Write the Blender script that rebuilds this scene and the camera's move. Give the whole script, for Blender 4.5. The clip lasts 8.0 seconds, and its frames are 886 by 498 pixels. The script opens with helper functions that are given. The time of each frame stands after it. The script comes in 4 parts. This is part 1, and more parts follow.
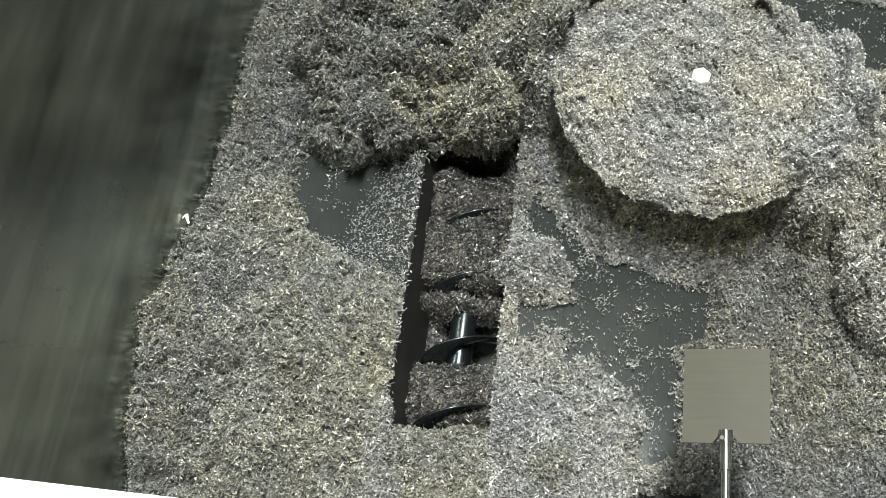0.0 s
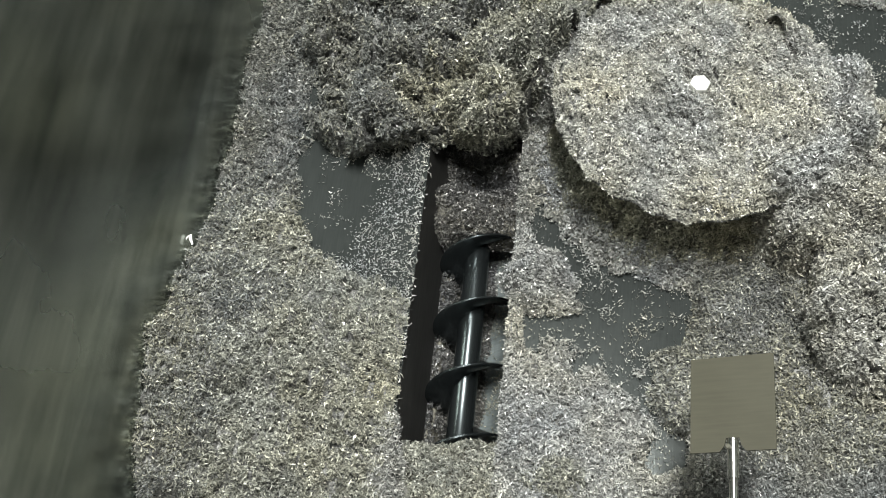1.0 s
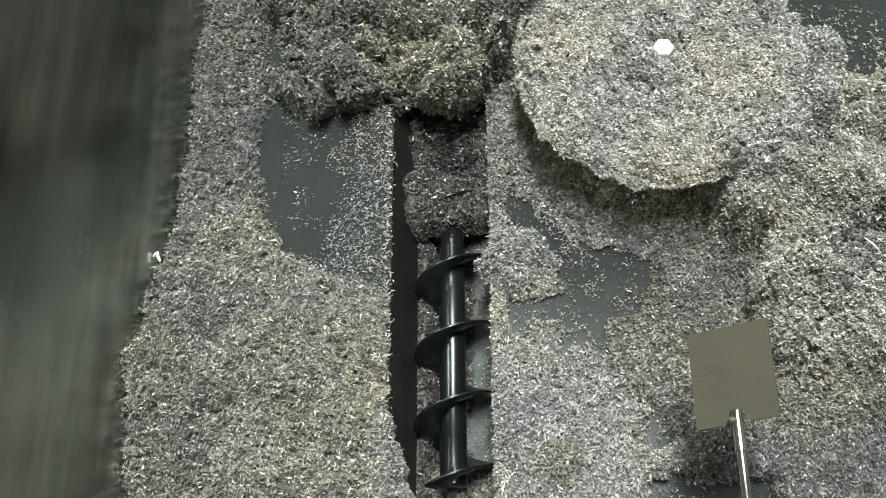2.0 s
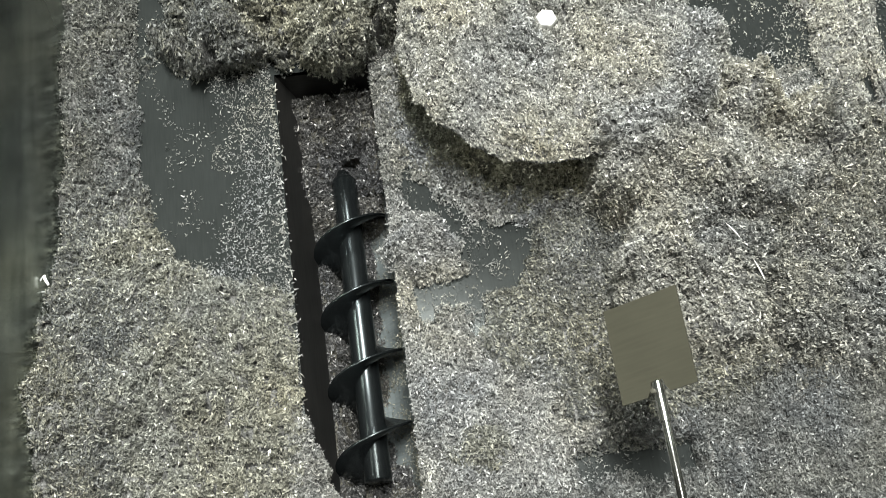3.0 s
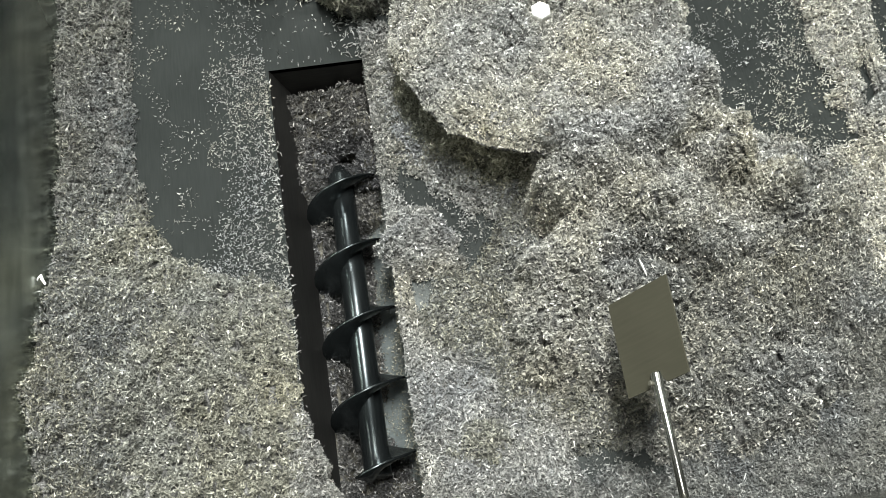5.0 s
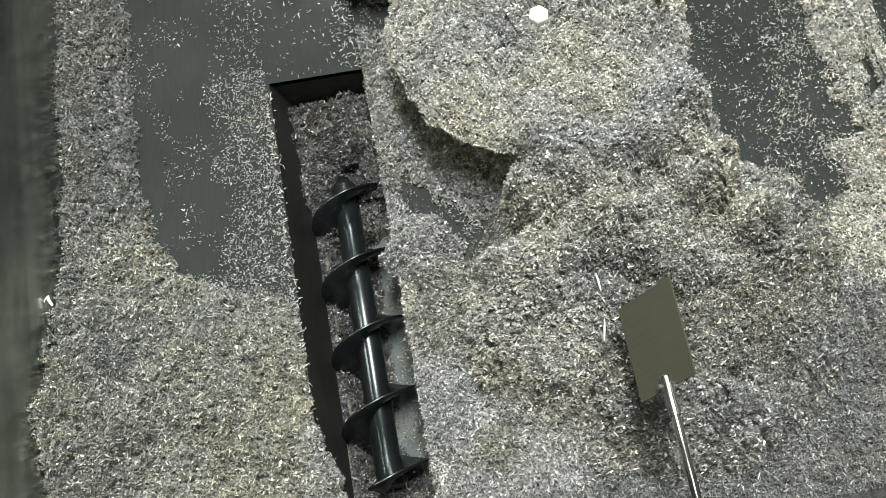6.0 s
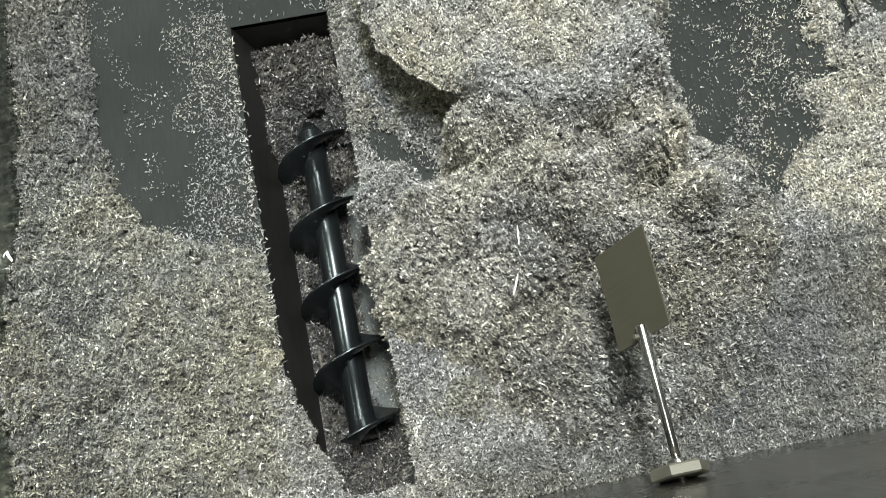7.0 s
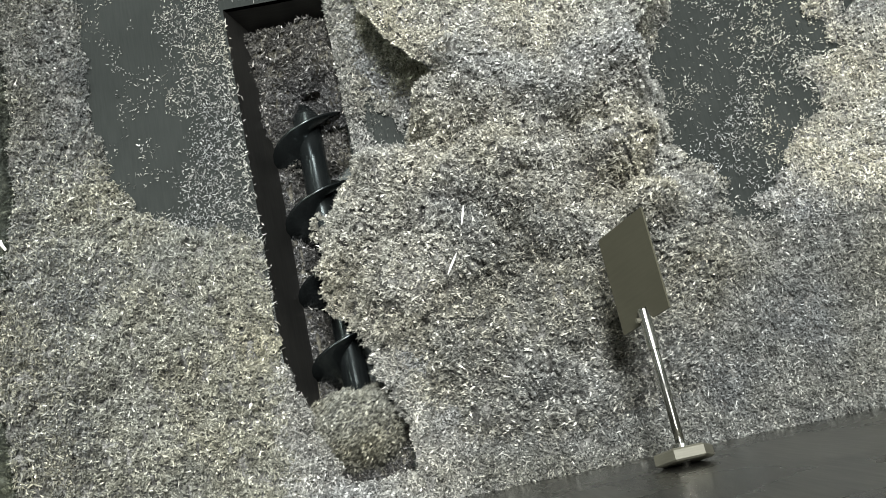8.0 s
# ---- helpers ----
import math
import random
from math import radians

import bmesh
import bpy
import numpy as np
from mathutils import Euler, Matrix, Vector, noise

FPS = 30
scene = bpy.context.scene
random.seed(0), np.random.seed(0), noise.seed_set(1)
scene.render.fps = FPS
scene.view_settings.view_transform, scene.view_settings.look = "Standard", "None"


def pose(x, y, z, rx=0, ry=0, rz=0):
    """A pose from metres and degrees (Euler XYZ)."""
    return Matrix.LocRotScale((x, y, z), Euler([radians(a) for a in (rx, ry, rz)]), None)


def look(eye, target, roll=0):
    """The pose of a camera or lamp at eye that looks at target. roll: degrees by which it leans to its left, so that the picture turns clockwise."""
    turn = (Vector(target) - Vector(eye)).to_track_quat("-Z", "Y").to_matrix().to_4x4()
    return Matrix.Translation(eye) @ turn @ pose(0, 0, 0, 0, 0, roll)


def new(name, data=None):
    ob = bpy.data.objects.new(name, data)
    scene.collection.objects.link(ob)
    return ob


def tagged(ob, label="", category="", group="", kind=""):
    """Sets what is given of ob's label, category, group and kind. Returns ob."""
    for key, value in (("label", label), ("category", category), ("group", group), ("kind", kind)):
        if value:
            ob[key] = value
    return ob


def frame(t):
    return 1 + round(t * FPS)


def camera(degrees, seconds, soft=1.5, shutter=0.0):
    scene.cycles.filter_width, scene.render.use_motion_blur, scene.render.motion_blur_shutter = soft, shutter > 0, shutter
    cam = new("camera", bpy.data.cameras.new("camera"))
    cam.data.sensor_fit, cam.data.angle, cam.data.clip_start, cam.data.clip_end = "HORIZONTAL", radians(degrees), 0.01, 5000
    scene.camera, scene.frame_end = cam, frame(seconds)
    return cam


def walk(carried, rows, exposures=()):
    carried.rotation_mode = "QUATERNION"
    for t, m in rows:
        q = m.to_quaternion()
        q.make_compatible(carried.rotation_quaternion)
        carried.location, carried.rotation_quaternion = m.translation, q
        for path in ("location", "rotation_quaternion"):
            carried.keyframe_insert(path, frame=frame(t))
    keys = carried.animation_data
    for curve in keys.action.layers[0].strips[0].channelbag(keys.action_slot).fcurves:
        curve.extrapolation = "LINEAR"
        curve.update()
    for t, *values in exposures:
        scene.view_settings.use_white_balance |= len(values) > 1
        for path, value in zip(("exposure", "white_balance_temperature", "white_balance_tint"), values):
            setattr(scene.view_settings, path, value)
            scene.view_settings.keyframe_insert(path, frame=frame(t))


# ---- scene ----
# ---------------------------------------------------------------- camera
cam = camera(42.0, 8.0, soft=0.72, shutter=0.4)
PATH = [
    (0, (0.197, -1.212, 1.694), (0.045, -0.291, -0.074), -2.7),
    (0.5, (0.197, -1.212, 1.7), (0.027, -0.288, -0.065), -3.9),
    (1, (0.212, -1.207, 1.696), (0.037, -0.275, -0.054), -5.3),
    (2.3, (0.138, -1.12, 1.681), (0.123, -0.256, -0.123), -4.9),
    (2.5, (0.125, -1.102, 1.682), (0.195, -0.248, -0.126), -1.4),
    (3, (0.127, -1.079, 1.678), (0.251, -0.29, -0.155), 1.2),
    (3.5, (0.123, -1.081, 1.675), (0.252, -0.308, -0.165), 2.4),
    (4, (0.124, -1.079, 1.672), (0.251, -0.313, -0.171), 2.2),
    (4.5, (0.125, -1.079, 1.674), (0.257, -0.306, -0.166), 1.9),
    (6, (0.142, -1.068, 1.676), (0.246, -0.284, -0.161), -2.7),
    (6.5, (0.145, -1.051, 1.663), (0.271, -0.321, -0.195), -1.4),
    (7, (0.138, -1.035, 1.654), (0.283, -0.366, -0.226), 0.9),
    (7.5, (0.128, -1.021, 1.645), (0.278, -0.401, -0.25), 2.2),
    (8, (0.135, -1.018, 1.641), (0.282, -0.389, -0.252), 1.1),
]
walk(cam, [(t, look(eye, target, roll)) for t, eye, target, roll in PATH])

# ---------------------------------------------------------------- world, lamps, exposure
world = bpy.data.worlds.new("world")
scene.world = world
world.use_nodes = True
world.node_tree.nodes["Background"].inputs["Color"].default_value = (0.55, 0.6, 0.62, 1)
world.node_tree.nodes["Background"].inputs["Strength"].default_value = 0.3
scene.view_settings.exposure = 0.0

KEY = (0.3, 0.05, 4.6)
FILL = (0.1, 5.4, 4.6)


def ceiling_lamp(place, size, watts, tint, name):
    lamp = bpy.data.lights.new(name, "AREA")
    lamp.shape, lamp.size, lamp.size_y = "RECTANGLE", size[0], size[1]
    lamp.energy, lamp.color = watts, tint
    ob = new(name, lamp)
    ob.matrix_world = look(place, (place[0] + 0.001, place[1], 0))
    return ob


ceiling_lamp(KEY, (1.8, 0.6), 475, (0.99, 1.0, 0.95), "lamp_key")
ceiling_lamp(FILL, (3.0, 1.0), 505, (0.98, 1.0, 0.945), "lamp_second")

# ---------------------------------------------------------------- materials


def material(name):
    m = bpy.data.materials.new(name)
    m.use_nodes = True
    nt = m.node_tree
    return m, nt, nt.nodes["Principled BSDF"], nt.nodes.new, nt.links.new


def steel(name, dark, light, rough, metallic=1.0, streak=(3, 90, 3), bump=0.05, blotch=6.0, rough_spread=0.15):
    """Brushed or worn sheet metal: fine streaks along one way, cloudy wear at a larger scale; on the bin walls the
    clouds also paint reflections.
    """
    m, nt, b, node, link = material(name)
    co = node("ShaderNodeTexCoord")
    mp = node("ShaderNodeMapping")
    mp.inputs["Scale"].default_value = streak
    link(co.outputs["Object"], mp.inputs["Vector"])
    fine = node("ShaderNodeTexNoise")
    fine.inputs["Scale"].default_value = 6
    fine.inputs["Detail"].default_value = 4
    link(mp.outputs["Vector"], fine.inputs["Vector"])
    cloud = node("ShaderNodeTexNoise")
    cloud.inputs["Scale"].default_value = blotch
    cloud.inputs["Detail"].default_value = 5
    link(co.outputs["Object"], cloud.inputs["Vector"])
    mix = node("ShaderNodeMix")
    mix.inputs["Factor"].default_value = 0.55
    link(fine.outputs["Fac"], mix.inputs["A"])
    link(cloud.outputs["Fac"], mix.inputs["B"])
    ramp = node("ShaderNodeValToRGB")
    ramp.color_ramp.elements[0].position, ramp.color_ramp.elements[1].position = 0.32, 0.7
    ramp.color_ramp.elements[0].color, ramp.color_ramp.elements[1].color = (*dark, 1), (*light, 1)
    link(mix.outputs["Result"], ramp.inputs["Fac"])
    link(ramp.outputs["Color"], b.inputs["Base Color"])
    mr = node("ShaderNodeMapRange")
    mr.inputs["To Min"].default_value = rough - rough_spread
    mr.inputs["To Max"].default_value = rough + rough_spread
    link(cloud.outputs["Fac"], mr.inputs["Value"])
    link(mr.outputs["Result"], b.inputs["Roughness"])
    b.inputs["Metallic"].default_value = metallic
    bp = node("ShaderNodeBump")
    bp.inputs["Strength"].default_value = bump
    bp.inputs["Distance"].default_value = 0.002
    link(fine.outputs["Fac"], bp.inputs["Height"])
    link(bp.outputs["Normal"], b.inputs["Normal"])
    return m


def chip_metal(name, stops, rough=(0.4, 0.78), metallic=0.5):
    """Turned metal chips: each chip its own tone, roughness and slight tarnish."""
    m, nt, b, node, link = material(name)
    geo = node("ShaderNodeNewGeometry")
    ramp = node("ShaderNodeValToRGB")
    e = ramp.color_ramp.elements
    e[0].position, e[0].color = stops[0][0], (*stops[0][1], 1)
    e[1].position, e[1].color = stops[-1][0], (*stops[-1][1], 1)
    for at, c in stops[1:-1]:
        e.new(at).color = (*c, 1)
    link(geo.outputs["Random Per Island"], ramp.inputs["Fac"])
    co = node("ShaderNodeTexCoord")
    cloud = node("ShaderNodeTexNoise")
    cloud.inputs["Scale"].default_value = 6.0
    cloud.inputs["Detail"].default_value = 4
    link(co.outputs["Object"], cloud.inputs["Vector"])
    crumb = node("ShaderNodeTexNoise")
    crumb.inputs["Scale"].default_value = 42.0
    crumb.inputs["Detail"].default_value = 3
    link(co.outputs["Object"], crumb.inputs["Vector"])
    grime = node("ShaderNodeMapRange")
    grime.inputs["From Min"].default_value, grime.inputs["From Max"].default_value = 0.34, 0.62
    grime.inputs["To Min"].default_value, grime.inputs["To Max"].default_value = 0.70, 1.12
    link(crumb.outputs["Fac"], grime.inputs["Value"])
    oil = node("ShaderNodeMix")
    oil.data_type, oil.blend_type = "RGBA", "MULTIPLY"
    oil.inputs["Factor"].default_value = 1.0
    tint = node("ShaderNodeValToRGB")
    te = tint.color_ramp.elements
    te[0].position, te[0].color = 0.34, (0.85, 0.87, 0.915, 1)
    te[1].position, te[1].color = 0.68, (1.0, 0.965, 0.865, 1)
    te.new(0.5).color = (0.97, 0.965, 0.945, 1)
    link(cloud.outputs["Fac"], tint.inputs["Fac"])
    mix = node("ShaderNodeMix")
    mix.data_type, mix.blend_type = "RGBA", "MULTIPLY"
    mix.inputs["Factor"].default_value = 1.0
    link(ramp.outputs["Color"], mix.inputs["A"])
    link(tint.outputs["Color"], mix.inputs["B"])
    link(mix.outputs["Result"], oil.inputs["A"])
    link(grime.outputs["Result"], oil.inputs["B"])
    link(oil.outputs["Result"], b.inputs["Base Color"])
    wn = node("ShaderNodeTexWhiteNoise")
    wn.noise_dimensions = "1D"
    link(geo.outputs["Random Per Island"], wn.inputs["W"])
    mr = node("ShaderNodeMapRange")
    mr.inputs["To Min"].default_value, mr.inputs["To Max"].default_value = rough
    link(wn.outputs["Value"], mr.inputs["Value"])
    link(mr.outputs["Result"], b.inputs["Roughness"])
    b.inputs["Metallic"].default_value = metallic
    return m


def plain(name, colour, rough, metallic=0.0, bump=0.02, scale=40.0, spread=0.12):
    """A plain surface with slight mottling and fine relief."""
    m, nt, b, node, link = material(name)
    co = node("ShaderNodeTexCoord")
    n = node("ShaderNodeTexNoise")
    n.inputs["Scale"].default_value = scale
    n.inputs["Detail"].default_value = 5
    link(co.outputs["Object"], n.inputs["Vector"])
    ramp = node("ShaderNodeValToRGB")
    lo = [max(0.0, c * (1 - spread)) for c in colour]
    hi = [min(1.0, c * (1 + spread)) for c in colour]
    ramp.color_ramp.elements[0].position, ramp.color_ramp.elements[1].position = 0.3, 0.7
    ramp.color_ramp.elements[0].color, ramp.color_ramp.elements[1].color = (*lo, 1), (*hi, 1)
    link(n.outputs["Fac"], ramp.inputs["Fac"])
    link(ramp.outputs["Color"], b.inputs["Base Color"])
    b.inputs["Roughness"].default_value = rough
    b.inputs["Metallic"].default_value = metallic
    bp = node("ShaderNodeBump")
    bp.inputs["Strength"].default_value = bump * 5
    bp.inputs["Distance"].default_value = 0.001
    link(n.outputs["Fac"], bp.inputs["Height"])
    link(bp.outputs["Normal"], b.inputs["Normal"])
    return m


M_PLATE = steel("floor_plate_steel", (0.040, 0.0455, 0.0445), (0.069, 0.077, 0.075), 0.12, 0.5, (60, 4, 4), 0.03, 6.0, 0.03)
# Wide tone range: blurred reflections are painted in as clouds.
M_WALL = steel("bin_wall_steel", (0.185, 0.212, 0.2), (0.55, 0.585, 0.53), 0.24, 1.0, (0.6, 0.6, 5), 0.01, 2.4)
# The south wall's steel, darker than on the other three sides.
M_SOUTH = steel("south_wall_steel", (0.13, 0.13, 0.123), (0.34, 0.335, 0.315), 0.28, 1.0, (40, 2, 2), 0.15, 5.0)
M_SLOT = steel("trough_steel", (0.028, 0.028, 0.028), (0.055, 0.054, 0.051), 0.55, 0.8, (4, 4, 40), 0.05)
# Lighter copy of the trough steel, for the flank that catches light.
M_LIT_FLANK = steel("lit_trough_steel", (0.16, 0.187, 0.192), (0.29, 0.33, 0.335), 0.45, 0.5, (6, 50, 6), 0.08, 30.0, 0.1)
M_RIM = plain("rim_paint", (0.8, 0.8, 0.78), 0.4)
M_SCREW = steel("screw_blackened_steel", (0.030, 0.037, 0.040), (0.066, 0.076, 0.079), 0.24, 0.85, (30, 3, 30), 0.03, 10.0, 0.06)
M_DISC = steel("agitator_steel", (0.08, 0.08, 0.075), (0.14, 0.14, 0.13), 0.5, 0.9)
M_BOLT = plain("bolt_zinc", (0.86, 0.86, 0.84), 0.35, 0.15)
M_PADDLE = steel("paddle_stainless", (0.046, 0.0445, 0.032), (0.063, 0.061, 0.044), 0.45, 0.0, (3, 40, 3), 0.02, 8.0, 0.05)
M_PADDLE.node_tree.nodes["Principled BSDF"].inputs["Specular IOR Level"].default_value = 0.25
M_ROD = steel("rod_stainless", (0.5, 0.5, 0.48), (0.62, 0.61, 0.58), 0.2, 1.0, (60, 2, 60), 0.01, 20.0, 0.06)
M_NUT = steel("nut_stainless", (0.075, 0.073, 0.057), (0.12, 0.117, 0.093), 0.5, 0.25, (10, 60, 10), 0.02, 20.0, 0.08)
CHIP_STOPS = [(0.0, (0.18, 0.185, 0.183)), (0.3, (0.33, 0.336, 0.33)), (0.7, (0.45, 0.453, 0.44)), (0.93, (0.55, 0.549, 0.53)), (1.0, (0.74, 0.736, 0.715))]
DARK_STOPS = [(0.0, (0.22, 0.215, 0.165)), (0.5, (0.45, 0.44, 0.35)), (0.9, (0.64, 0.625, 0.52)), (1.0, (0.80, 0.78, 0.70))]
M_CHIPS = chip_metal("metal_chips", CHIP_STOPS)
# Lighter copy of the chip tones: stronger light is put into the colour.
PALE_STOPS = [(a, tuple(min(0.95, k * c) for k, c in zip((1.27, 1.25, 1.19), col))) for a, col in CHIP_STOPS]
# Chip tones cut to about half, for the darker beds.
DARKENED_STOPS = [(a, tuple(k * c for k, c in zip((0.52, 0.53, 0.525), col))) for a, col in CHIP_STOPS]
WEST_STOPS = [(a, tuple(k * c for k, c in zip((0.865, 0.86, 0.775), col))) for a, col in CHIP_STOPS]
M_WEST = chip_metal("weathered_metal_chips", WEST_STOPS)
M_PALE = chip_metal("brightened_pale_chips", PALE_STOPS)
# Milder lighter copy for ring and mound, again light put into colour.
BRIGHTENED_STOPS = [(a, tuple(min(0.95, k * c) for k, c in zip((1.15, 1.14, 1.11), col))) for a, col in CHIP_STOPS]
M_BRIGHTENED = chip_metal("brightened_pushed_chips", BRIGHTENED_STOPS)
M_DARKENED = chip_metal("darkened_metal_chips", DARKENED_STOPS)
M_OILY = chip_metal("oily_metal_chips", DARK_STOPS, (0.35, 0.6))
# Chip tones darkened: the shade down in the trough is put in.
TROUGH_SHADE_STOPS = [(0.0, (0.06, 0.06, 0.06)), (0.4, (0.105, 0.104, 0.104)), (0.9, (0.205, 0.203, 0.197)), (1.0, (0.5, 0.495, 0.48))]
M_TROUGH_SHADE = chip_metal("shaded_trough_chips", TROUGH_SHADE_STOPS, (0.35, 0.6))
# Dark bodies: the shade in the gaps between chips is put in.
M_UNDER = plain("shaded_packed_chips", (0.15, 0.15, 0.145), 0.55, 0.6, 0.3, 300.0, 0.75)
M_UNDER_OILY = plain("shaded_packed_oily_chips", (0.11, 0.105, 0.088), 0.6, 0.6, 0.2, 260.0, 0.6)
M_CONCRETE = plain("workshop_floor", (0.3, 0.3, 0.29), 0.8, 0, 0.1, 8.0)
M_HALL = plain("hall_wall_paint", (0.4, 0.41, 0.4), 0.8, 0, 0.05, 2.0)
M_CEIL = plain("hall_ceiling", (0.2, 0.205, 0.2), 0.85, 0, 0.05, 2.0)

# ---------------------------------------------------------------- mesh helpers


def linked(name, bm, mat, parent=None, label="", smooth=False):
    me = bpy.data.meshes.new(name)
    bmesh.ops.recalc_face_normals(bm, faces=bm.faces)
    bm.to_mesh(me)
    bm.free()
    me.materials.append(mat)
    if smooth:
        me.polygons.foreach_set("use_smooth", [True] * len(me.polygons))
    ob = new(name, me)
    if parent:
        ob.parent = parent
    if label:
        tagged(ob, label)
    return ob


def part(name, bm, mat, parent, label="", smooth=False):
    return linked(name, bm, mat, parent, label, smooth)


def box(bm, x0, x1, y0, y1, z0, z1):
    vs = [bm.verts.new((x, y, z)) for x in (x0, x1) for y in (y0, y1) for z in (z0, z1)]
    for f in ((0, 1, 3, 2), (4, 6, 7, 5), (0, 4, 5, 1), (2, 3, 7, 6), (0, 2, 6, 4), (1, 5, 7, 3)):
        bm.faces.new([vs[i] for i in f])
    return vs


def tube(bm, rings, sides, axis="z", closed=True, phase=0.0):
    """A turned body: rings of (height, radius) round an axis through the origin."""
    loops = []
    for h, r in rings:
        loop = []
        for i in range(sides):
            a = 2 * math.pi * i / sides + phase
            c, s = r * math.cos(a), r * math.sin(a)
            loop.append(bm.verts.new({"z": (c, s, h), "y": (c, h, s), "x": (h, c, s)}[axis]))
        loops.append(loop)
    for a, b in zip(loops, loops[1:]):
        for i in range(sides):
            j = (i + 1) % sides
            bm.faces.new((a[i], a[j], b[j], b[i]))
    if closed:
        bm.faces.new(loops[0])
        bm.faces.new(loops[-1])


def slab(bm, corners, thick):
    """A flat plate from four corners, thickened along its normal."""
    p = [Vector(c) for c in corners]
    n = (p[1] - p[0]).cross(p[3] - p[0]).normalized() * thick
    a = [bm.verts.new(v) for v in p]
    b = [bm.verts.new(v + n) for v in p]
    bm.faces.new(a)
    bm.faces.new(b[::-1])
    for i in range(4):
        j = (i + 1) % 4
        bm.faces.new((a[i], a[j], b[j], b[i]))


def lattice(x, y, scale, seed):
    """Smooth value noise in 0..1 over arrays x, y; scale: size of a lump in metres."""
    rng = np.random.default_rng(seed)
    table = rng.random((256, 256))
    u, v = np.asarray(x) / scale + 1000, np.asarray(y) / scale + 1000
    i, j = np.floor(u).astype(int), np.floor(v).astype(int)
    fu, fv = u - i, v - j
    fu, fv = fu * fu * (3 - 2 * fu), fv * fv * (3 - 2 * fv)
    t = lambda a, b: table[a % 256, b % 256]
    return (t(i, j) * (1 - fu) + t(i + 1, j) * fu) * (1 - fv) + (t(i, j + 1) * (1 - fu) + t(i + 1, j + 1) * fu) * fv


def lumps(x, y, seed):
    """Clotted relief of loose chips, about -1..1."""
    return (lattice(x, y, 0.07, seed) - 0.5) * 0.9 + (lattice(x, y, 0.03, seed + 1) - 0.5) * 0.7 + (lattice(x, y, 0.013, seed + 2) - 0.5) * 0.5


def clots(x, y, seed):
    """Rounded clumps with sharp creases between them, about -1..1."""
    a = np.abs(2 * lattice(x, y, 0.085, seed) - 1)
    b = np.abs(2 * lattice(x + 0.3, y, 0.04, seed + 1) - 1)
    c = lattice(x, y, 0.014, seed + 2) - 0.5
    return (a - 0.45) * 1.1 + (b - 0.45) * 0.6 + c * 0.4


def clods(x, y, seed):
    """Broad rounded clods parted by deep narrow creases, about -1..0.6."""
    a = np.abs(2 * lattice(x, y, 0.11, seed) - 1)
    b = np.abs(2 * lattice(x, y + 0.4, 0.055, seed + 1) - 1)
    return 0.6 * (a ** 0.65 - 0.55) + 0.4 * (b ** 0.65 - 0.55)


def smooth01(a):
    a = np.clip(a, 0, 1)
    return a * a * (3 - 2 * a)


def arrays_mesh(name, verts, faces, mat, smooth=False):
    """A mesh from vertex and equal-sided face arrays."""
    me = bpy.data.meshes.new(name)
    k = faces.shape[1]
    me.vertices.add(len(verts))
    me.vertices.foreach_set("co", np.ascontiguousarray(verts, np.float32).ravel())
    me.loops.add(faces.size)
    me.loops.foreach_set("vertex_index", np.ascontiguousarray(faces, np.int32).ravel())
    me.polygons.add(len(faces))
    me.polygons.foreach_set("loop_start", np.arange(0, faces.size, k, dtype=np.int32))
    me.polygons.foreach_set("use_smooth", np.full(len(faces), smooth))
    me.update(calc_edges=True)
    me.materials.append(mat)
    return me


def grid_surface(xs, ys, height, keep=None):
    """Vertices and quads of a height field over xs, ys; keep(xc, yc) says which cells stay."""
    gx, gy = np.meshgrid(xs, ys, indexing="ij")
    v = np.stack([gx, gy, height(gx, gy)], -1).reshape(-1, 3)
    n = len(ys)
    i, j = np.meshgrid(np.arange(len(xs) - 1), np.arange(n - 1), indexing="ij")
    q = np.stack([i * n + j, (i + 1) * n + j, (i + 1) * n + j + 1, i * n + j + 1], -1).reshape(-1, 4)
    if keep is not None:
        c = v[q].mean(1)
        q = q[keep(c[:, 0], c[:, 1])]
    return v, q


def polar_surface(rs, angles, height):
    """The same over radii and angles (degrees), round the origin."""
    gr, ga = np.meshgrid(rs, np.radians(angles), indexing="ij")
    v = np.stack([gr * np.cos(ga), gr * np.sin(ga), height(gr, ga)], -1).reshape(-1, 3)
    n = len(angles)
    i, j = np.meshgrid(np.arange(len(rs) - 1), np.arange(n - 1), indexing="ij")
    return v, np.stack([i * n + j, (i + 1) * n + j, (i + 1) * n + j + 1, i * n + j + 1], -1).reshape(-1, 4)


def overhang(v, degrees, full, reach=0.72):
    """Lets the top of a heap lean over its foot, round the axis."""
    r = np.hypot(v[:, 0], v[:, 1])
    a = np.radians(degrees) * smooth01(v[:, 2] / full) * smooth01((reach - r) / 0.2)
    c, s = np.cos(a), np.sin(a)
    return np.stack([v[:, 0] * c - v[:, 1] * s, v[:, 0] * s + v[:, 1] * c, v[:, 2]], 1)


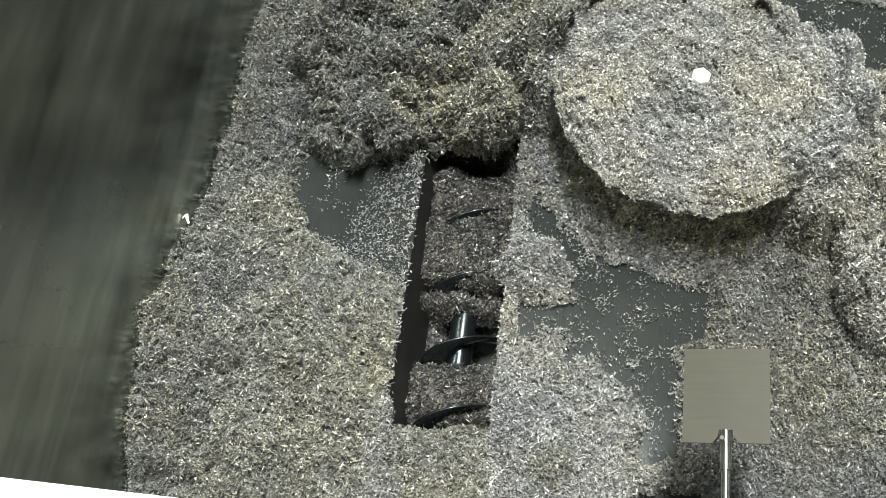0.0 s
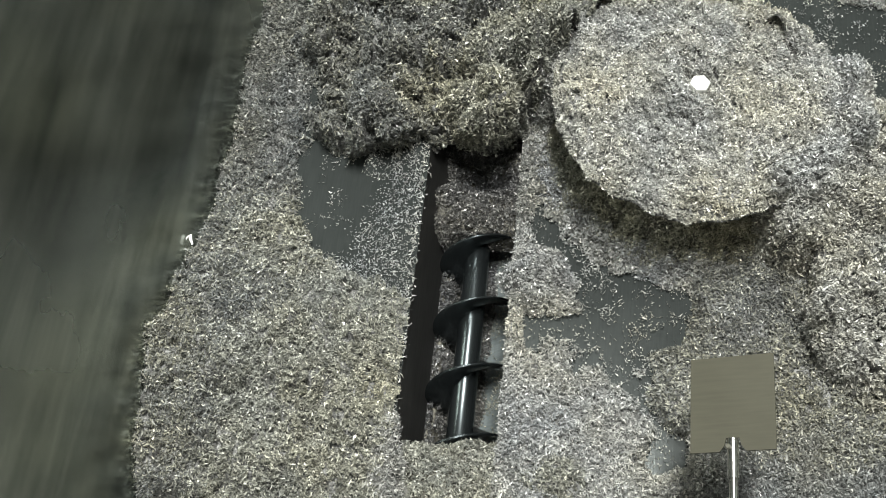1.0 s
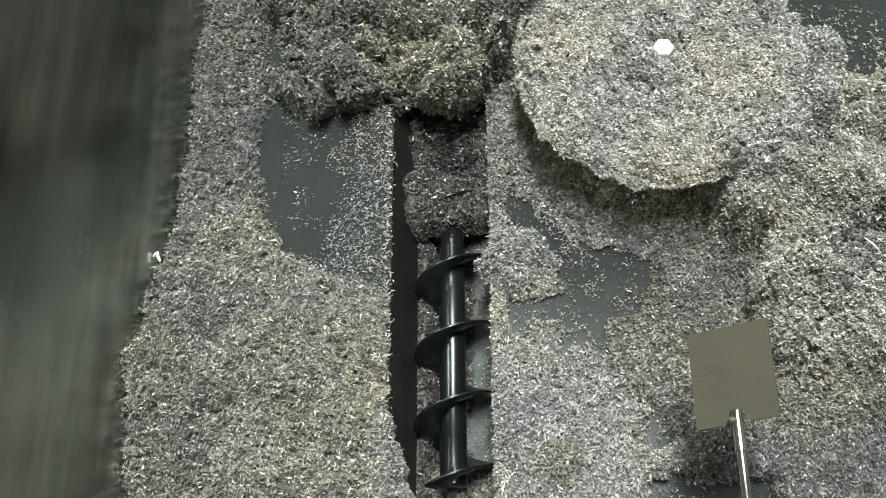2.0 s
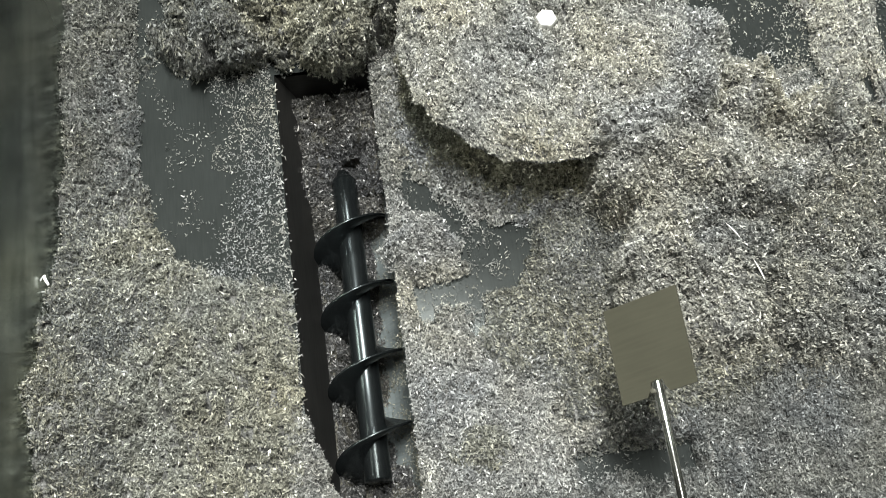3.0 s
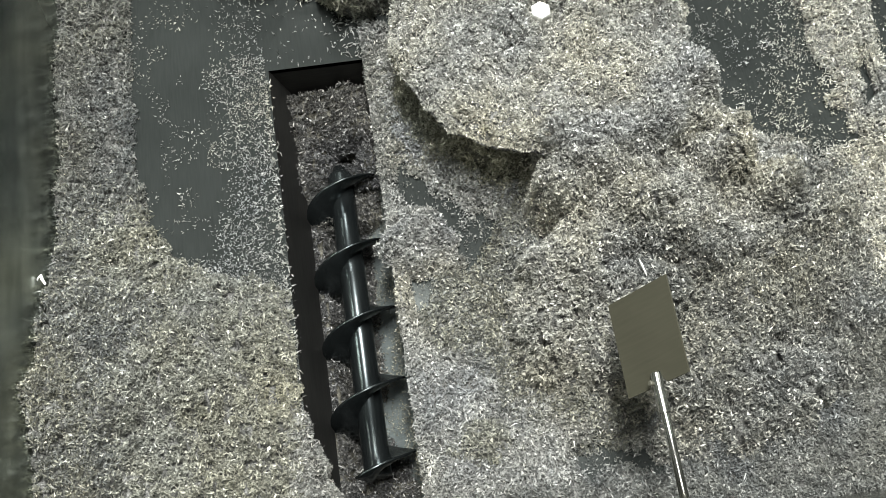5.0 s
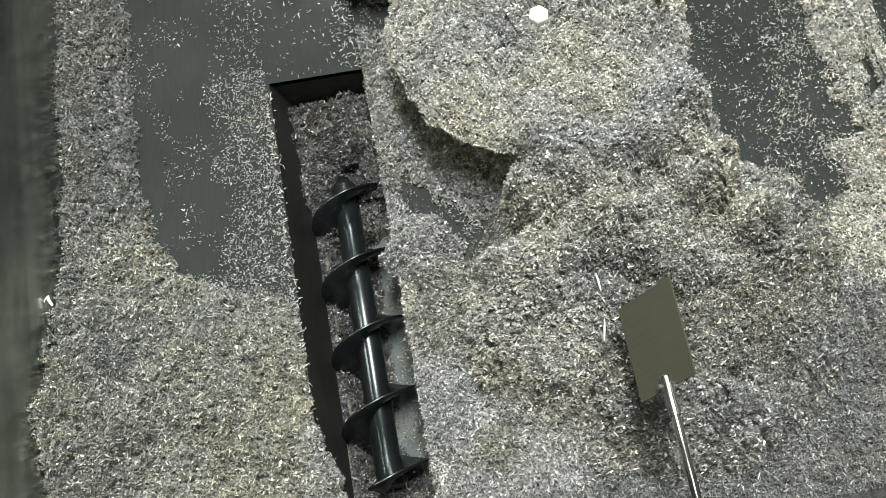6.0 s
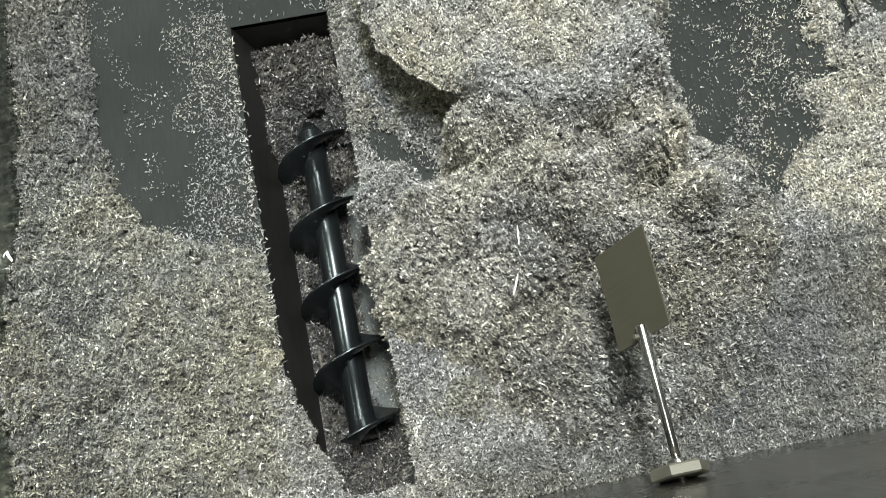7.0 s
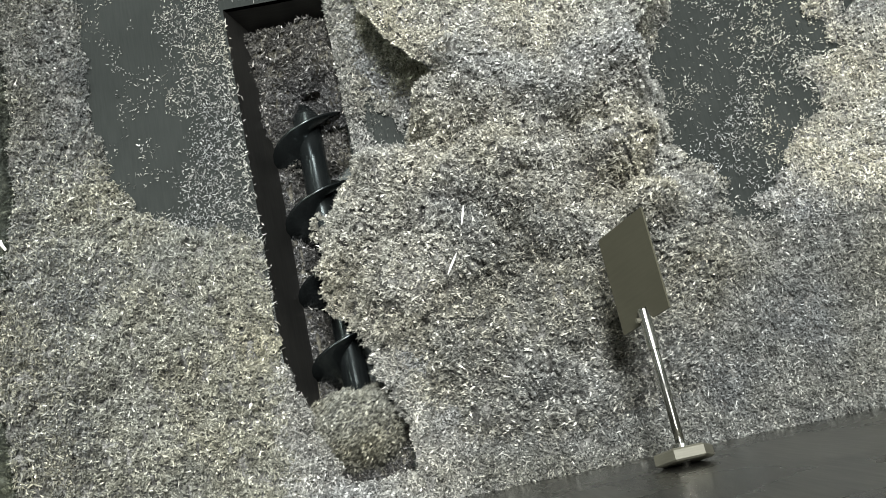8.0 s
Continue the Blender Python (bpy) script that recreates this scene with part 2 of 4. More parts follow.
def scatter(verts, quads, per_m2, seed, mask=None):
    """Random points on a quad surface, with their normals."""
    rng = np.random.default_rng(seed)
    tris = np.concatenate([quads[:, :3], quads[:, [0, 2, 3]]])
    a, b, c = verts[tris[:, 0]], verts[tris[:, 1]], verts[tris[:, 2]]
    cross = np.cross(b - a, c - a)
    area = np.linalg.norm(cross, axis=1) / 2 + 1e-12
    n = int(area.sum() * per_m2)
    pick = rng.choice(len(tris), n, p=area / area.sum())
    u, v = rng.random(n), rng.random(n)
    over = u + v > 1
    u[over], v[over] = 1 - u[over], 1 - v[over]
    p = a[pick] + u[:, None] * (b - a)[pick] + v[:, None] * (c - a)[pick]
    nor = cross[pick] / (2 * area[pick])[:, None]
    if mask is not None:
        ok = rng.random(n) < mask(p[:, 0], p[:, 1])
        p, nor = p[ok], nor[ok]
    return p, nor


def chip_shapes(p, nor, seed, size=1.0, lift=0.004, tilt=0.45):
    """A curled flake of metal at each point: a slim pointed leaf of two triangles, folded across its middle."""
    rng = np.random.default_rng(seed)
    n = len(p)
    length = size * rng.gamma(5.0, 0.00152, n).clip(0.003, 0.018)
    width = size * rng.uniform(0.0015, 0.0033, n)
    sag = length * rng.normal(0, 0.26, n)
    skew = length * rng.uniform(-0.22, 0.22, n)
    twist = width * rng.normal(0, 0.35, n)
    local = np.stack([
        np.stack([-length / 2, rng.normal(0, 0.12, n) * length, -sag], -1),
        np.stack([skew, -width / 2, sag * 0.5 - twist], -1),
        np.stack([skew * 0.6, width / 2, sag * 0.5 + twist], -1),
        np.stack([length / 2, rng.normal(0, 0.12, n) * length, -sag * rng.uniform(0.2, 1.2, n)], -1)], 1)
    up = nor + rng.normal(0, tilt, (n, 3))
    up /= np.linalg.norm(up, axis=1, keepdims=True)
    ref = rng.normal(0, 1, (n, 3))
    ax = np.cross(up, ref)
    ax /= np.linalg.norm(ax, axis=1, keepdims=True) + 1e-9
    ay = np.cross(up, ax)
    base = p + nor * (rng.random(n) ** 1.5 * lift + 0.0008)[:, None]
    v = base[:, None, :] + local[:, :, :1] * ax[:, None] + local[:, :, 1:2] * ay[:, None] + local[:, :, 2:] * up[:, None]
    f = np.array([[0, 1, 2], [1, 3, 2]])[None] + (np.arange(n) * 4)[:, None, None]
    return v.reshape(-1, 3), f.reshape(-1, 3)


def clumped(p, nor, seed, amount=0.014):
    """Gathers loose chips into crumbs: thinned in the creases, raised on the crumbs."""
    rng = np.random.default_rng(seed)
    fine = lattice(p[:, 0], p[:, 1], 0.011, seed)
    crease = np.abs(2 * lattice(p[:, 0] + 0.5, p[:, 1], 0.026, seed + 1) - 1)
    patch = lattice(p[:, 0], p[:, 1] + 0.7, 0.07, seed + 2)
    g = 0.45 * fine + 0.55 * crease * (0.4 + 1.2 * patch)
    ok = rng.random(len(p)) < 0.3 + smooth01((g - 0.2) / 0.2)
    return (p + nor * ((g - 0.42) * amount)[:, None])[ok], nor[ok]


def heap(name, verts, quads, per_m2, seed, label, mat=None, under=None, mask=None, size=0.84, lift=0.010, tilt=0.75, place=(0, 0, 0), crumb=0.016, darkened=None):
    """A bed of loose chips: the packed body under, the single chips on it."""
    body = new(name, arrays_mesh(name, verts - (0, 0, 0.004), quads, under or M_UNDER, True))
    tagged(body, label, "metal chips", kind="stuff")
    p, nor = clumped(*scatter(verts, quads, per_m2 * 3.1, seed, mask), seed + 20, crumb)
    dark_ones = np.random.default_rng(seed + 70).random(len(p)) < (darkened(p[:, 0], p[:, 1]) if darkened else 0.0)
    for some, paint in ((~dark_ones, mat or M_CHIPS), (dark_ones, M_DARKENED)):
        if some.any():
            cv, cf = chip_shapes(p[some], nor[some], seed + 50, size, lift, tilt)
            top = new("loose_chips", arrays_mesh("loose_chips", cv, cf, paint))
            top.parent = body
            tagged(top, kind="stuff")
    body.location = place
    return body


# ---------------------------------------------------------------- the bin and the hall
SLOPE = 0.19
X0, X1, Y0, Y1, RIM = -0.342, 1.22, -0.832, 0.70, 0.9
SX0, SX1, SY0, SY1 = 0.0, 0.16, -0.80, 0.0


def build_bin():
    bm = bmesh.new()
    box(bm, X0 - 0.01, SX0, Y0 - 0.01, Y1 + 0.01, -0.01, 0)
    box(bm, SX1, X1 + 0.01, Y0 - 0.01, Y1 + 0.01, -0.01, 0)
    box(bm, SX0, SX1, SY1, Y1 + 0.01, -0.01, 0)
    box(bm, SX0, SX1, Y0 - 0.01, SY0, -0.01, 0)
    tagged(linked("floor", bm, M_PLATE), "dark worn steel bottom plate of the chip bin with a long slot", "floor", kind="structure")
    d = SLOPE * RIM
    lo = [(X0, Y0, 0), (X1, Y0, 0), (X1, Y1, 0), (X0, Y1, 0)]
    hi = [(X0 - d, Y0 - d - 0.013, RIM), (X1 + d, Y0 - d - 0.013, RIM), (X1 + d, Y1 + d, RIM), (X0 - d, Y1 + d, RIM)]
    for k, name in enumerate(("wall_south", "wall_east", "wall_north", "wall_west")):
        bm = bmesh.new()
        j = (k + 1) % 4
        slab(bm, (lo[k], lo[j], hi[j], hi[k]), 0.005)
        tagged(linked(name, bm, M_SOUTH if name == "wall_south" else M_WALL), "grey brushed steel side wall of the bin, leaning outwards", "wall", kind="structure")
    w = 0.05
    out = [(X0 - d - w, Y0 - d - w), (X1 + d + w, Y0 - d - w), (X1 + d + w, Y1 + d + w), (X0 - d - w, Y1 + d + w)]
    bm = bmesh.new()
    for k in range(4):
        j = (k + 1) % 4
        a, b = hi[k], hi[j]
        c, e = out[j], out[k]
        slab(bm, ((a[0], a[1], RIM), (b[0], b[1], RIM), (c[0], c[1], RIM), (e[0], e[1], RIM)), -0.004)
    tagged(linked("trim", bm, M_RIM), "white painted folded rim along the bin's top edge", "rim", kind="structure")
    # trough below the slot
    prof = [(SX0, 0.0), (0.005, -0.012), (0.036, -0.10)]
    for i in range(1, 12):
        a = math.radians(196 + i * 160 / 11)
        prof.append((0.095 + 0.069 * math.cos(a), -0.087 + 0.069 * math.sin(a)))
    prof += [(SX1 + 0.003, -0.06), (SX1, 0.0)]
    bm = bmesh.new()
    rows = [[bm.verts.new((x, y, z - 0.0005)) for x, z in prof] for y in (SY0, SY1)]
    for i in range(len(prof) - 1):
        bm.faces.new((rows[0][i], rows[0][i + 1], rows[1][i + 1], rows[1][i]))
    for r in rows:
        bm.faces.new(r)
    tagged(linked("trough", bm, M_SLOT), "dark steel screw trough sunk below the slot", "trough", kind="structure")
    # added strip, no part of its own: the trough's lit flank in lighter steel
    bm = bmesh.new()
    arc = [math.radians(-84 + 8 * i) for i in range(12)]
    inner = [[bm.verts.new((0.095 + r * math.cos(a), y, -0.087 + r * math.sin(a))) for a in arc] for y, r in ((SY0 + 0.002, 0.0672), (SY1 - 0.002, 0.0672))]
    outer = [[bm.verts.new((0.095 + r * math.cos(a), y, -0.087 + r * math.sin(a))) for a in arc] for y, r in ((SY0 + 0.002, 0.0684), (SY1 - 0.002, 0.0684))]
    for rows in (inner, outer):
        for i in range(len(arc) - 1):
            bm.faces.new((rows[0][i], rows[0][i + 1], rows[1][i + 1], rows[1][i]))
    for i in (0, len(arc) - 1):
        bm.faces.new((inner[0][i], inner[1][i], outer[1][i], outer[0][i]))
    tagged(linked("trough_lit_flank", bm, M_LIT_FLANK), "added light bluish strip for the trough's lit steel flank, speckled with fine chips", "trough", kind="structure")


def build_hall():
    bm = bmesh.new()
    box(bm, -6, 6, -6, 6, -0.18, -0.158)
    tagged(linked("ground", bm, M_CONCRETE), "grey concrete workshop floor", "floor", kind="structure")
    bm = bmesh.new()
    box(bm, -6, 6, -6, 6, 4.8, 4.9)
    tagged(linked("ceiling", bm, M_CEIL), "grey workshop ceiling", "ceiling", kind="structure")
    for name, b in (("hall_wall_south", (-6, 6, -6.1, -6)), ("hall_wall_north", (-6, 6, 6, 6.1)), ("hall_wall_west", (-6.1, -6, -6, 6)), ("hall_wall_east", (6, 6.1, -6, 6))):
        bm = bmesh.new()
        box(bm, *b, -0.158, 4.8)
        tagged(linked(name, bm, M_HALL), "plain pale grey workshop wall", "wall", kind="structure")


# ---------------------------------------------------------------- agitator, screw, level paddle
HUB = (0.437, -0.08)
DISC_R, DISC_Z = 0.227, 0.165


def build_agitator():
    root = tagged(new("agitator"), "steel agitator disc heaped with chips, white bolt on top", "agitator")
    root.location = (*HUB, 0)
    bm = bmesh.new()
    tube(bm, [(DISC_Z - 0.010, DISC_R - 0.005), (DISC_Z - 0.008, DISC_R - 0.002), (DISC_Z - 0.003, DISC_R - 0.002), (DISC_Z, DISC_R - 0.004)], 96)
    part("disc", bm, M_DISC, root, smooth=False)
    bm = bmesh.new()
    tube(bm, [(0.001, 0.17), (0.02, 0.165), (0.03, 0.13), (DISC_Z - 0.010, 0.12)], 64)
    part("pedestal", bm, M_DISC, root)
    bm = bmesh.new()
    tube(bm, [(DISC_Z, 0.0165), (0.1965, 0.0165), (0.1995, 0.0155)], 6, phase=0.3)
    part("bolt", bm, M_BOLT, root, "white zinc-plated hexagon bolt head")
    for k in range(2):
        bm = bmesh.new()
        n = 14
        pts = [(0.13 + 0.5 * i / (n - 1), math.radians((10 if k == 0 else 165) - 26 * (i / (n - 1)) ** 2)) for i in range(n)]
        rings = []
        for r, a in pts:
            w = 0.03 * (1 - 0.5 * (r - 0.13) / 0.5)
            t, o = Vector((-math.sin(a), math.cos(a), 0)), Vector((r * math.cos(a), r * math.sin(a), 0))
            rings.append([bm.verts.new(o + t * s * w + Vector((0, 0, z))) for s, z in ((-1, 0.004), (1, 0.004), (0.4, 0.03), (-0.4, 0.03))])
        for a, b in zip(rings, rings[1:]):
            for i in range(4):
                j = (i + 1) % 4
                bm.faces.new((a[i], a[j], b[j], b[i]))
        bm.faces.new(rings[0])
        bm.faces.new(rings[-1])
        part("sweep_arm", bm, M_DISC, root)
    return root


PITCH, SHAFT_R, FLIGHT_R = 0.1195, 0.0215, 0.0635
AXIS = (0.0955, -0.086)
FLIGHT_Y = -0.4756


def build_screw():
    root = tagged(new("screw_conveyor"), "blackened steel conveyor screw lying in the slot below the floor", "screw conveyor")
    root.location = (AXIS[0], 0, AXIS[1])
    bm = bmesh.new()
    tube(bm, [(-0.692, SHAFT_R - 0.002), (-0.690, SHAFT_R), (-0.175, SHAFT_R), (-0.168, SHAFT_R - 0.004), (-0.165, 0.012), (-0.155, 0.01)], 40, "y")
    part("shaft", bm, M_SCREW, root, smooth=True)
    bm = bmesh.new()
    step, y_lo, y_hi = 28, -0.700, -0.19
    n = int((y_hi - y_lo) / PITCH * step)
    rings = []
    for i in range(n + 1):
        y = y_lo + (y_hi - y_lo) * i / n
        a = 2 * math.pi * (y - FLIGHT_Y) / PITCH
        s, c = math.sin(a), math.cos(a)
        ring = []
        for r, h in ((SHAFT_R - 0.002, -0.0035), (FLIGHT_R - 0.001, -0.002), (FLIGHT_R, -0.001), (FLIGHT_R, 0.001), (FLIGHT_R - 0.001, 0.002), (SHAFT_R - 0.002, 0.0035)):
            ring.append(bm.verts.new((r * s, y + h, r * c)))
        rings.append(ring)
    for a, b in zip(rings, rings[1:]):
        for i in range(5):
            bm.faces.new((a[i], a[i + 1], b[i + 1], b[i]))
    bm.faces.new(rings[0])
    bm.faces.new(rings[-1])
    part("flight", bm, M_SCREW, root, smooth=True)
    return root


ROD = (0.469, 0.26)


def build_level_paddle():
    root = tagged(new("level_paddle"), "square stainless paddle on a thin polished rod, turning slowly", "level sensor")
    root.location = (ROD[0], -0.705, ROD[1])
    bm = bmesh.new()
    tube(bm, [(-0.20, 0.0058), (0.012, 0.0058), (0.0145, 0.0045)], 24, "y")
    part("rod", bm, M_ROD, root, "polished stainless rod", smooth=True)
    bm = bmesh.new()
    tube(bm, [(-0.037, 0.0064), (-0.036, 0.0074), (0.016, 0.0074), (0.0175, 0.0064)], 28, "y")
    part("collar", bm, M_ROD, root, "turned clamping collar", smooth=False)
    bm = bmesh.new()
    w, lo, hi, t = 0.0552, 0.0, 0.1315, 0.0012
    outline = [(-w, lo), (-0.017, lo), (-0.011, lo + 0.008), (-0.0085, lo + 0.018), (0.0085, lo + 0.018), (0.011, lo + 0.008), (0.017, lo), (w, lo), (w, hi), (-w, hi)]
    a = [bm.verts.new((x, y, -t)) for x, y in outline]
    b = [bm.verts.new((x, y, t)) for x, y in outline]
    bm.faces.new(a[::-1])
    bm.faces.new(b)
    for i in range(len(a)):
        j = (i + 1) % len(a)
        bm.faces.new((a[i], a[j], b[j], b[i]))
    part("paddle", bm, M_PADDLE, root, "dull stainless square paddle plate")
    bm = bmesh.new()
    tube(bm, [(0.007, 0.0035), (0.0105, 0.0035), (0.0115, 0.0025)], 16)
    bmesh.ops.translate(bm, vec=(-0.004, 0.004, 0), verts=bm.verts)
    part("set_screw", bm, M_NUT, root)
    # fitting in the wall
    fit = tagged(new("sensor_fitting"), "stainless hexagon fitting screwed through the bin wall", "fitting")
    fit.location = (ROD[0], Y0 - SLOPE * ROD[1], ROD[1])
    bm = bmesh.new()
    tube(bm, [(0.0, 0.033), (0.002, 0.0365), (0.013, 0.0365), (0.0155, 0.034)], 6, "y")
    part("hex_nut", bm, M_NUT, fit)
    bm = bmesh.new()
    tube(bm, [(0.0155, 0.0125), (0.021, 0.0125), (0.0225, 0.011)], 28, "y")
    part("bushing", bm, M_ROD, fit)
    return root


# ---------------------------------------------------------------- chips


def wall_height(y):
    return np.interp(y, [-0.86, -0.79, -0.72, -0.64, -0.56, -0.46, -0.37, -0.28, 0.05, 0.7], [0.04, 0.06, 0.10, 0.13, 0.135, 0.118, 0.074, 0.034, 0.018, 0.022])


def bare_edge(y):
    """Where the chips along the west wall end and the bare plate begins."""
    return np.interp(y, [-0.40, -0.375, -0.33, -0.27, -0.13, 0.7], [0.0, -0.10, -0.17, -0.218, -0.237, -0.235])


def west_height(x, y):
    xb, hw = bare_edge(y), wall_height(y)
    k = np.clip((xb - x) / (xb - (X0 - 0.03)), 0, 1)
    h = 0.010 + (hw - 0.010) * k ** 1.25
    edge = smooth01((xb - x + 0.012 + 0.03 * (lattice(x, y, 0.025, 3) - 0.5)) / 0.03)
    for px, py in ((-0.238, -0.602), (-0.262, -0.611), (-0.216, -0.352)):
        h = h - 0.04 * np.exp(-((x - px) / 0.010) ** 2 - ((y - py) / 0.008) ** 2)
    return h * edge + lumps(x, y, 5) * 0.034 * edge * np.clip(k * 3 + 0.35, 0, 1) - 0.012 * (1 - edge)


def west_mask(x, y):
    """How thickly single chips lie: full on the bed, thin over the bare plate, dense again by the slot."""
    xb = bare_edge(y)
    bed = smooth01((xb - x + 0.012) / 0.03)
    lip = smooth01((x + 0.12 + 0.06 * (lattice(x, y, 0.05, 8) - 0.5)) / 0.07) * np.where(y > 0.03, 0.12, 0.45)
    low = smooth01((-0.30 - y + 0.09 * (lattice(x, y, 0.06, 9) - 0.5)) / 0.12)
    stray = 0.08 * (lattice(x, y, 0.03, 10) > 0.55)
    return np.clip(np.maximum(np.maximum(bed, low), np.maximum(lip, stray)), 0, 1)


def build_west_bed():
    xs, ys = np.arange(X0 - 0.035, 0.001, 0.006), np.arange(Y0 - 0.03, 0.62, 0.006)
    v, q = grid_surface(xs, ys, west_height)
    c = v[q].mean(1)
    thick = q[c[:, 2] > -0.004]
    # Darker chips to the north and close along the west wall.
    body = heap("chip_bed", v, thick, 140000, 101, "grey metal chips banked against the bin wall", M_WEST, crumb=0.024, darkened=lambda x, y: np.maximum(0.95 * smooth01((y + 0.40 + 0.2 * (lattice(x, y, 0.09, 12) - 0.5)) / 0.25), 0.6 * smooth01((-0.20 - x + 0.16 * (lattice(x, y, 0.11, 14) - 0.5)) / 0.1)))
    flat = v.copy()
    flat[:, 2] = np.maximum(v[:, 2] * 0, 0.0005)
    thin_cells = q[(c[:, 2] <= 0.004)]
    p, nor = scatter(flat, thin_cells, 220000, 103, west_mask)
    cv, cf = chip_shapes(p, nor, 104, 0.6, 0.004, 0.35)
    ob = new("scattered_chips", arrays_mesh("scattered_chips", cv, cf, M_CHIPS))
    tagged(ob, "loose metal chips strewn over the bare steel plate", "metal chips", kind="stuff")
    # ragged fringe along the slot's edge
    rng = np.random.default_rng(9)
    n = 420
    yy = rng.uniform(-0.8, -0.02, n)
    p = np.stack([rng.normal(-0.004, 0.004, n), yy, np.full(n, 0.003)], 1)
    cv, cf = chip_shapes(p, np.tile([0.0, 0, 1], (n, 1)), 105, 1.0, 0.004, 0.4)
    ob = new("edge_chips", arrays_mesh("edge_chips", cv, cf, M_CHIPS))
    tagged(ob, "metal chips caught along the slot's steel edge", "metal chips", kind="stuff")


def east_fields(x, y):
    """Height of the packed bed and density of single chips, east of the slot."""
    r = np.hypot(x - HUB[0], y - HUB[1])
    wob = lattice(x, y, 0.06, 21) - 0.5
    wob2 = lattice(x, y, 0.025, 22) - 0.5
    # bare patch between slot and disc
    line = -0.475 - (x - 0.2) * 0.52
    patch = smooth01((y - line + 0.12 * wob + 0.07 * wob2) / 0.07) * smooth01((r - 0.245 + 0.04 * wob2) / 0.025) * (y < -0.2) * smooth01((x - 0.178 + 0.05 * wob) / 0.04) * smooth01((0.53 - x) / 0.04)
    clod = 1 - np.hypot((x - 0.208) / 0.07, (y + 0.368) / 0.04) + 0.8 * wob + 0.9 * wob2
    patch = patch * (1 - smooth01((clod - 0.15) / 0.25))
    # bare strip under the paddle
    strip = smooth01((x - 0.375 + 0.03 * wob2) / 0.02) * smooth01((0.58 - x) / 0.03) * smooth01((-0.697 - y + 0.02 * wob2) / 0.012) * smooth01((y + 0.775 + 0.03 * wob2) / 0.015)
    tail = 0.9 * smooth01((x - 0.365 + 0.05 * wob) / 0.03) * smooth01((0.47 - x) / 0.04) * smooth01((y + 0.672 + 0.03 * wob2) / 0.015) * smooth01((-0.50 - y) / 0.05)
    # swept ring behind the arms
    ang = np.degrees(np.arctan2(y - HUB[1], x - HUB[0]))
    reach = np.interp(ang, [-70, -58, -45, -39, -22, -17, -10, 0, 13, 60], [0.46, 0.57, 0.56, 0.55, 0.56, 0.56, 0.54, 0.51, 0.52, 0.53])
    swept = smooth01((reach - r + 0.07 * wob + 0.05 * wob2) / 0.07) * smooth01((ang + 68 + 16 * wob) / 10) * smooth01((r - 0.2) / 0.05) * (ang < 150)
    outer = smooth01((x - 1.012 - 0.23 * y + 0.008 * wob2) / 0.012) * smooth01((y + 0.24 + 0.1 * wob) / 0.06) * smooth01(1.25 - 0.9 * smooth01((lattice(x * 3.5, y * 0.35, 0.06, 36) - 0.45) / 0.15))
    bare = np.clip(np.maximum(np.maximum(patch, strip), np.maximum(np.maximum(swept, outer), tail)), 0, 1)
    wall = np.maximum(0.035 * smooth01((Y0 + 0.07 - y) / 0.1), 0.09 * smooth01((x - X1 + 0.3) / 0.35))
    h = 0.010 + wall + 0.022 * smooth01((r - 0.42) / 0.25) + lumps(x, y, 25) * 0.012
    h = h * (1 - bare) - 0.014 * bare
    h = np.where(x < 0.19, np.minimum(h, 0.008 + 0.3 * np.maximum(x - 0.16, 0)), h)
    stray = 0.03 + 0.13 * (lattice(x, y, 0.02, 27) > 0.64) + 0.5 * patch * smooth01((0.285 + 0.1 * wob - r) / 0.05) * (lattice(x * 0.5, y, 0.012, 30) > 0.42) + 0.12 * swept * smooth01((lattice(x, y, 0.07, 28) - 0.5) / 0.2) * smooth01((r - 0.36) / 0.1)
    clean = smooth01((bare - 0.3) / 0.25)
    return h, np.clip((1 - clean) * 0.95 + stray * clean, 0, 1)


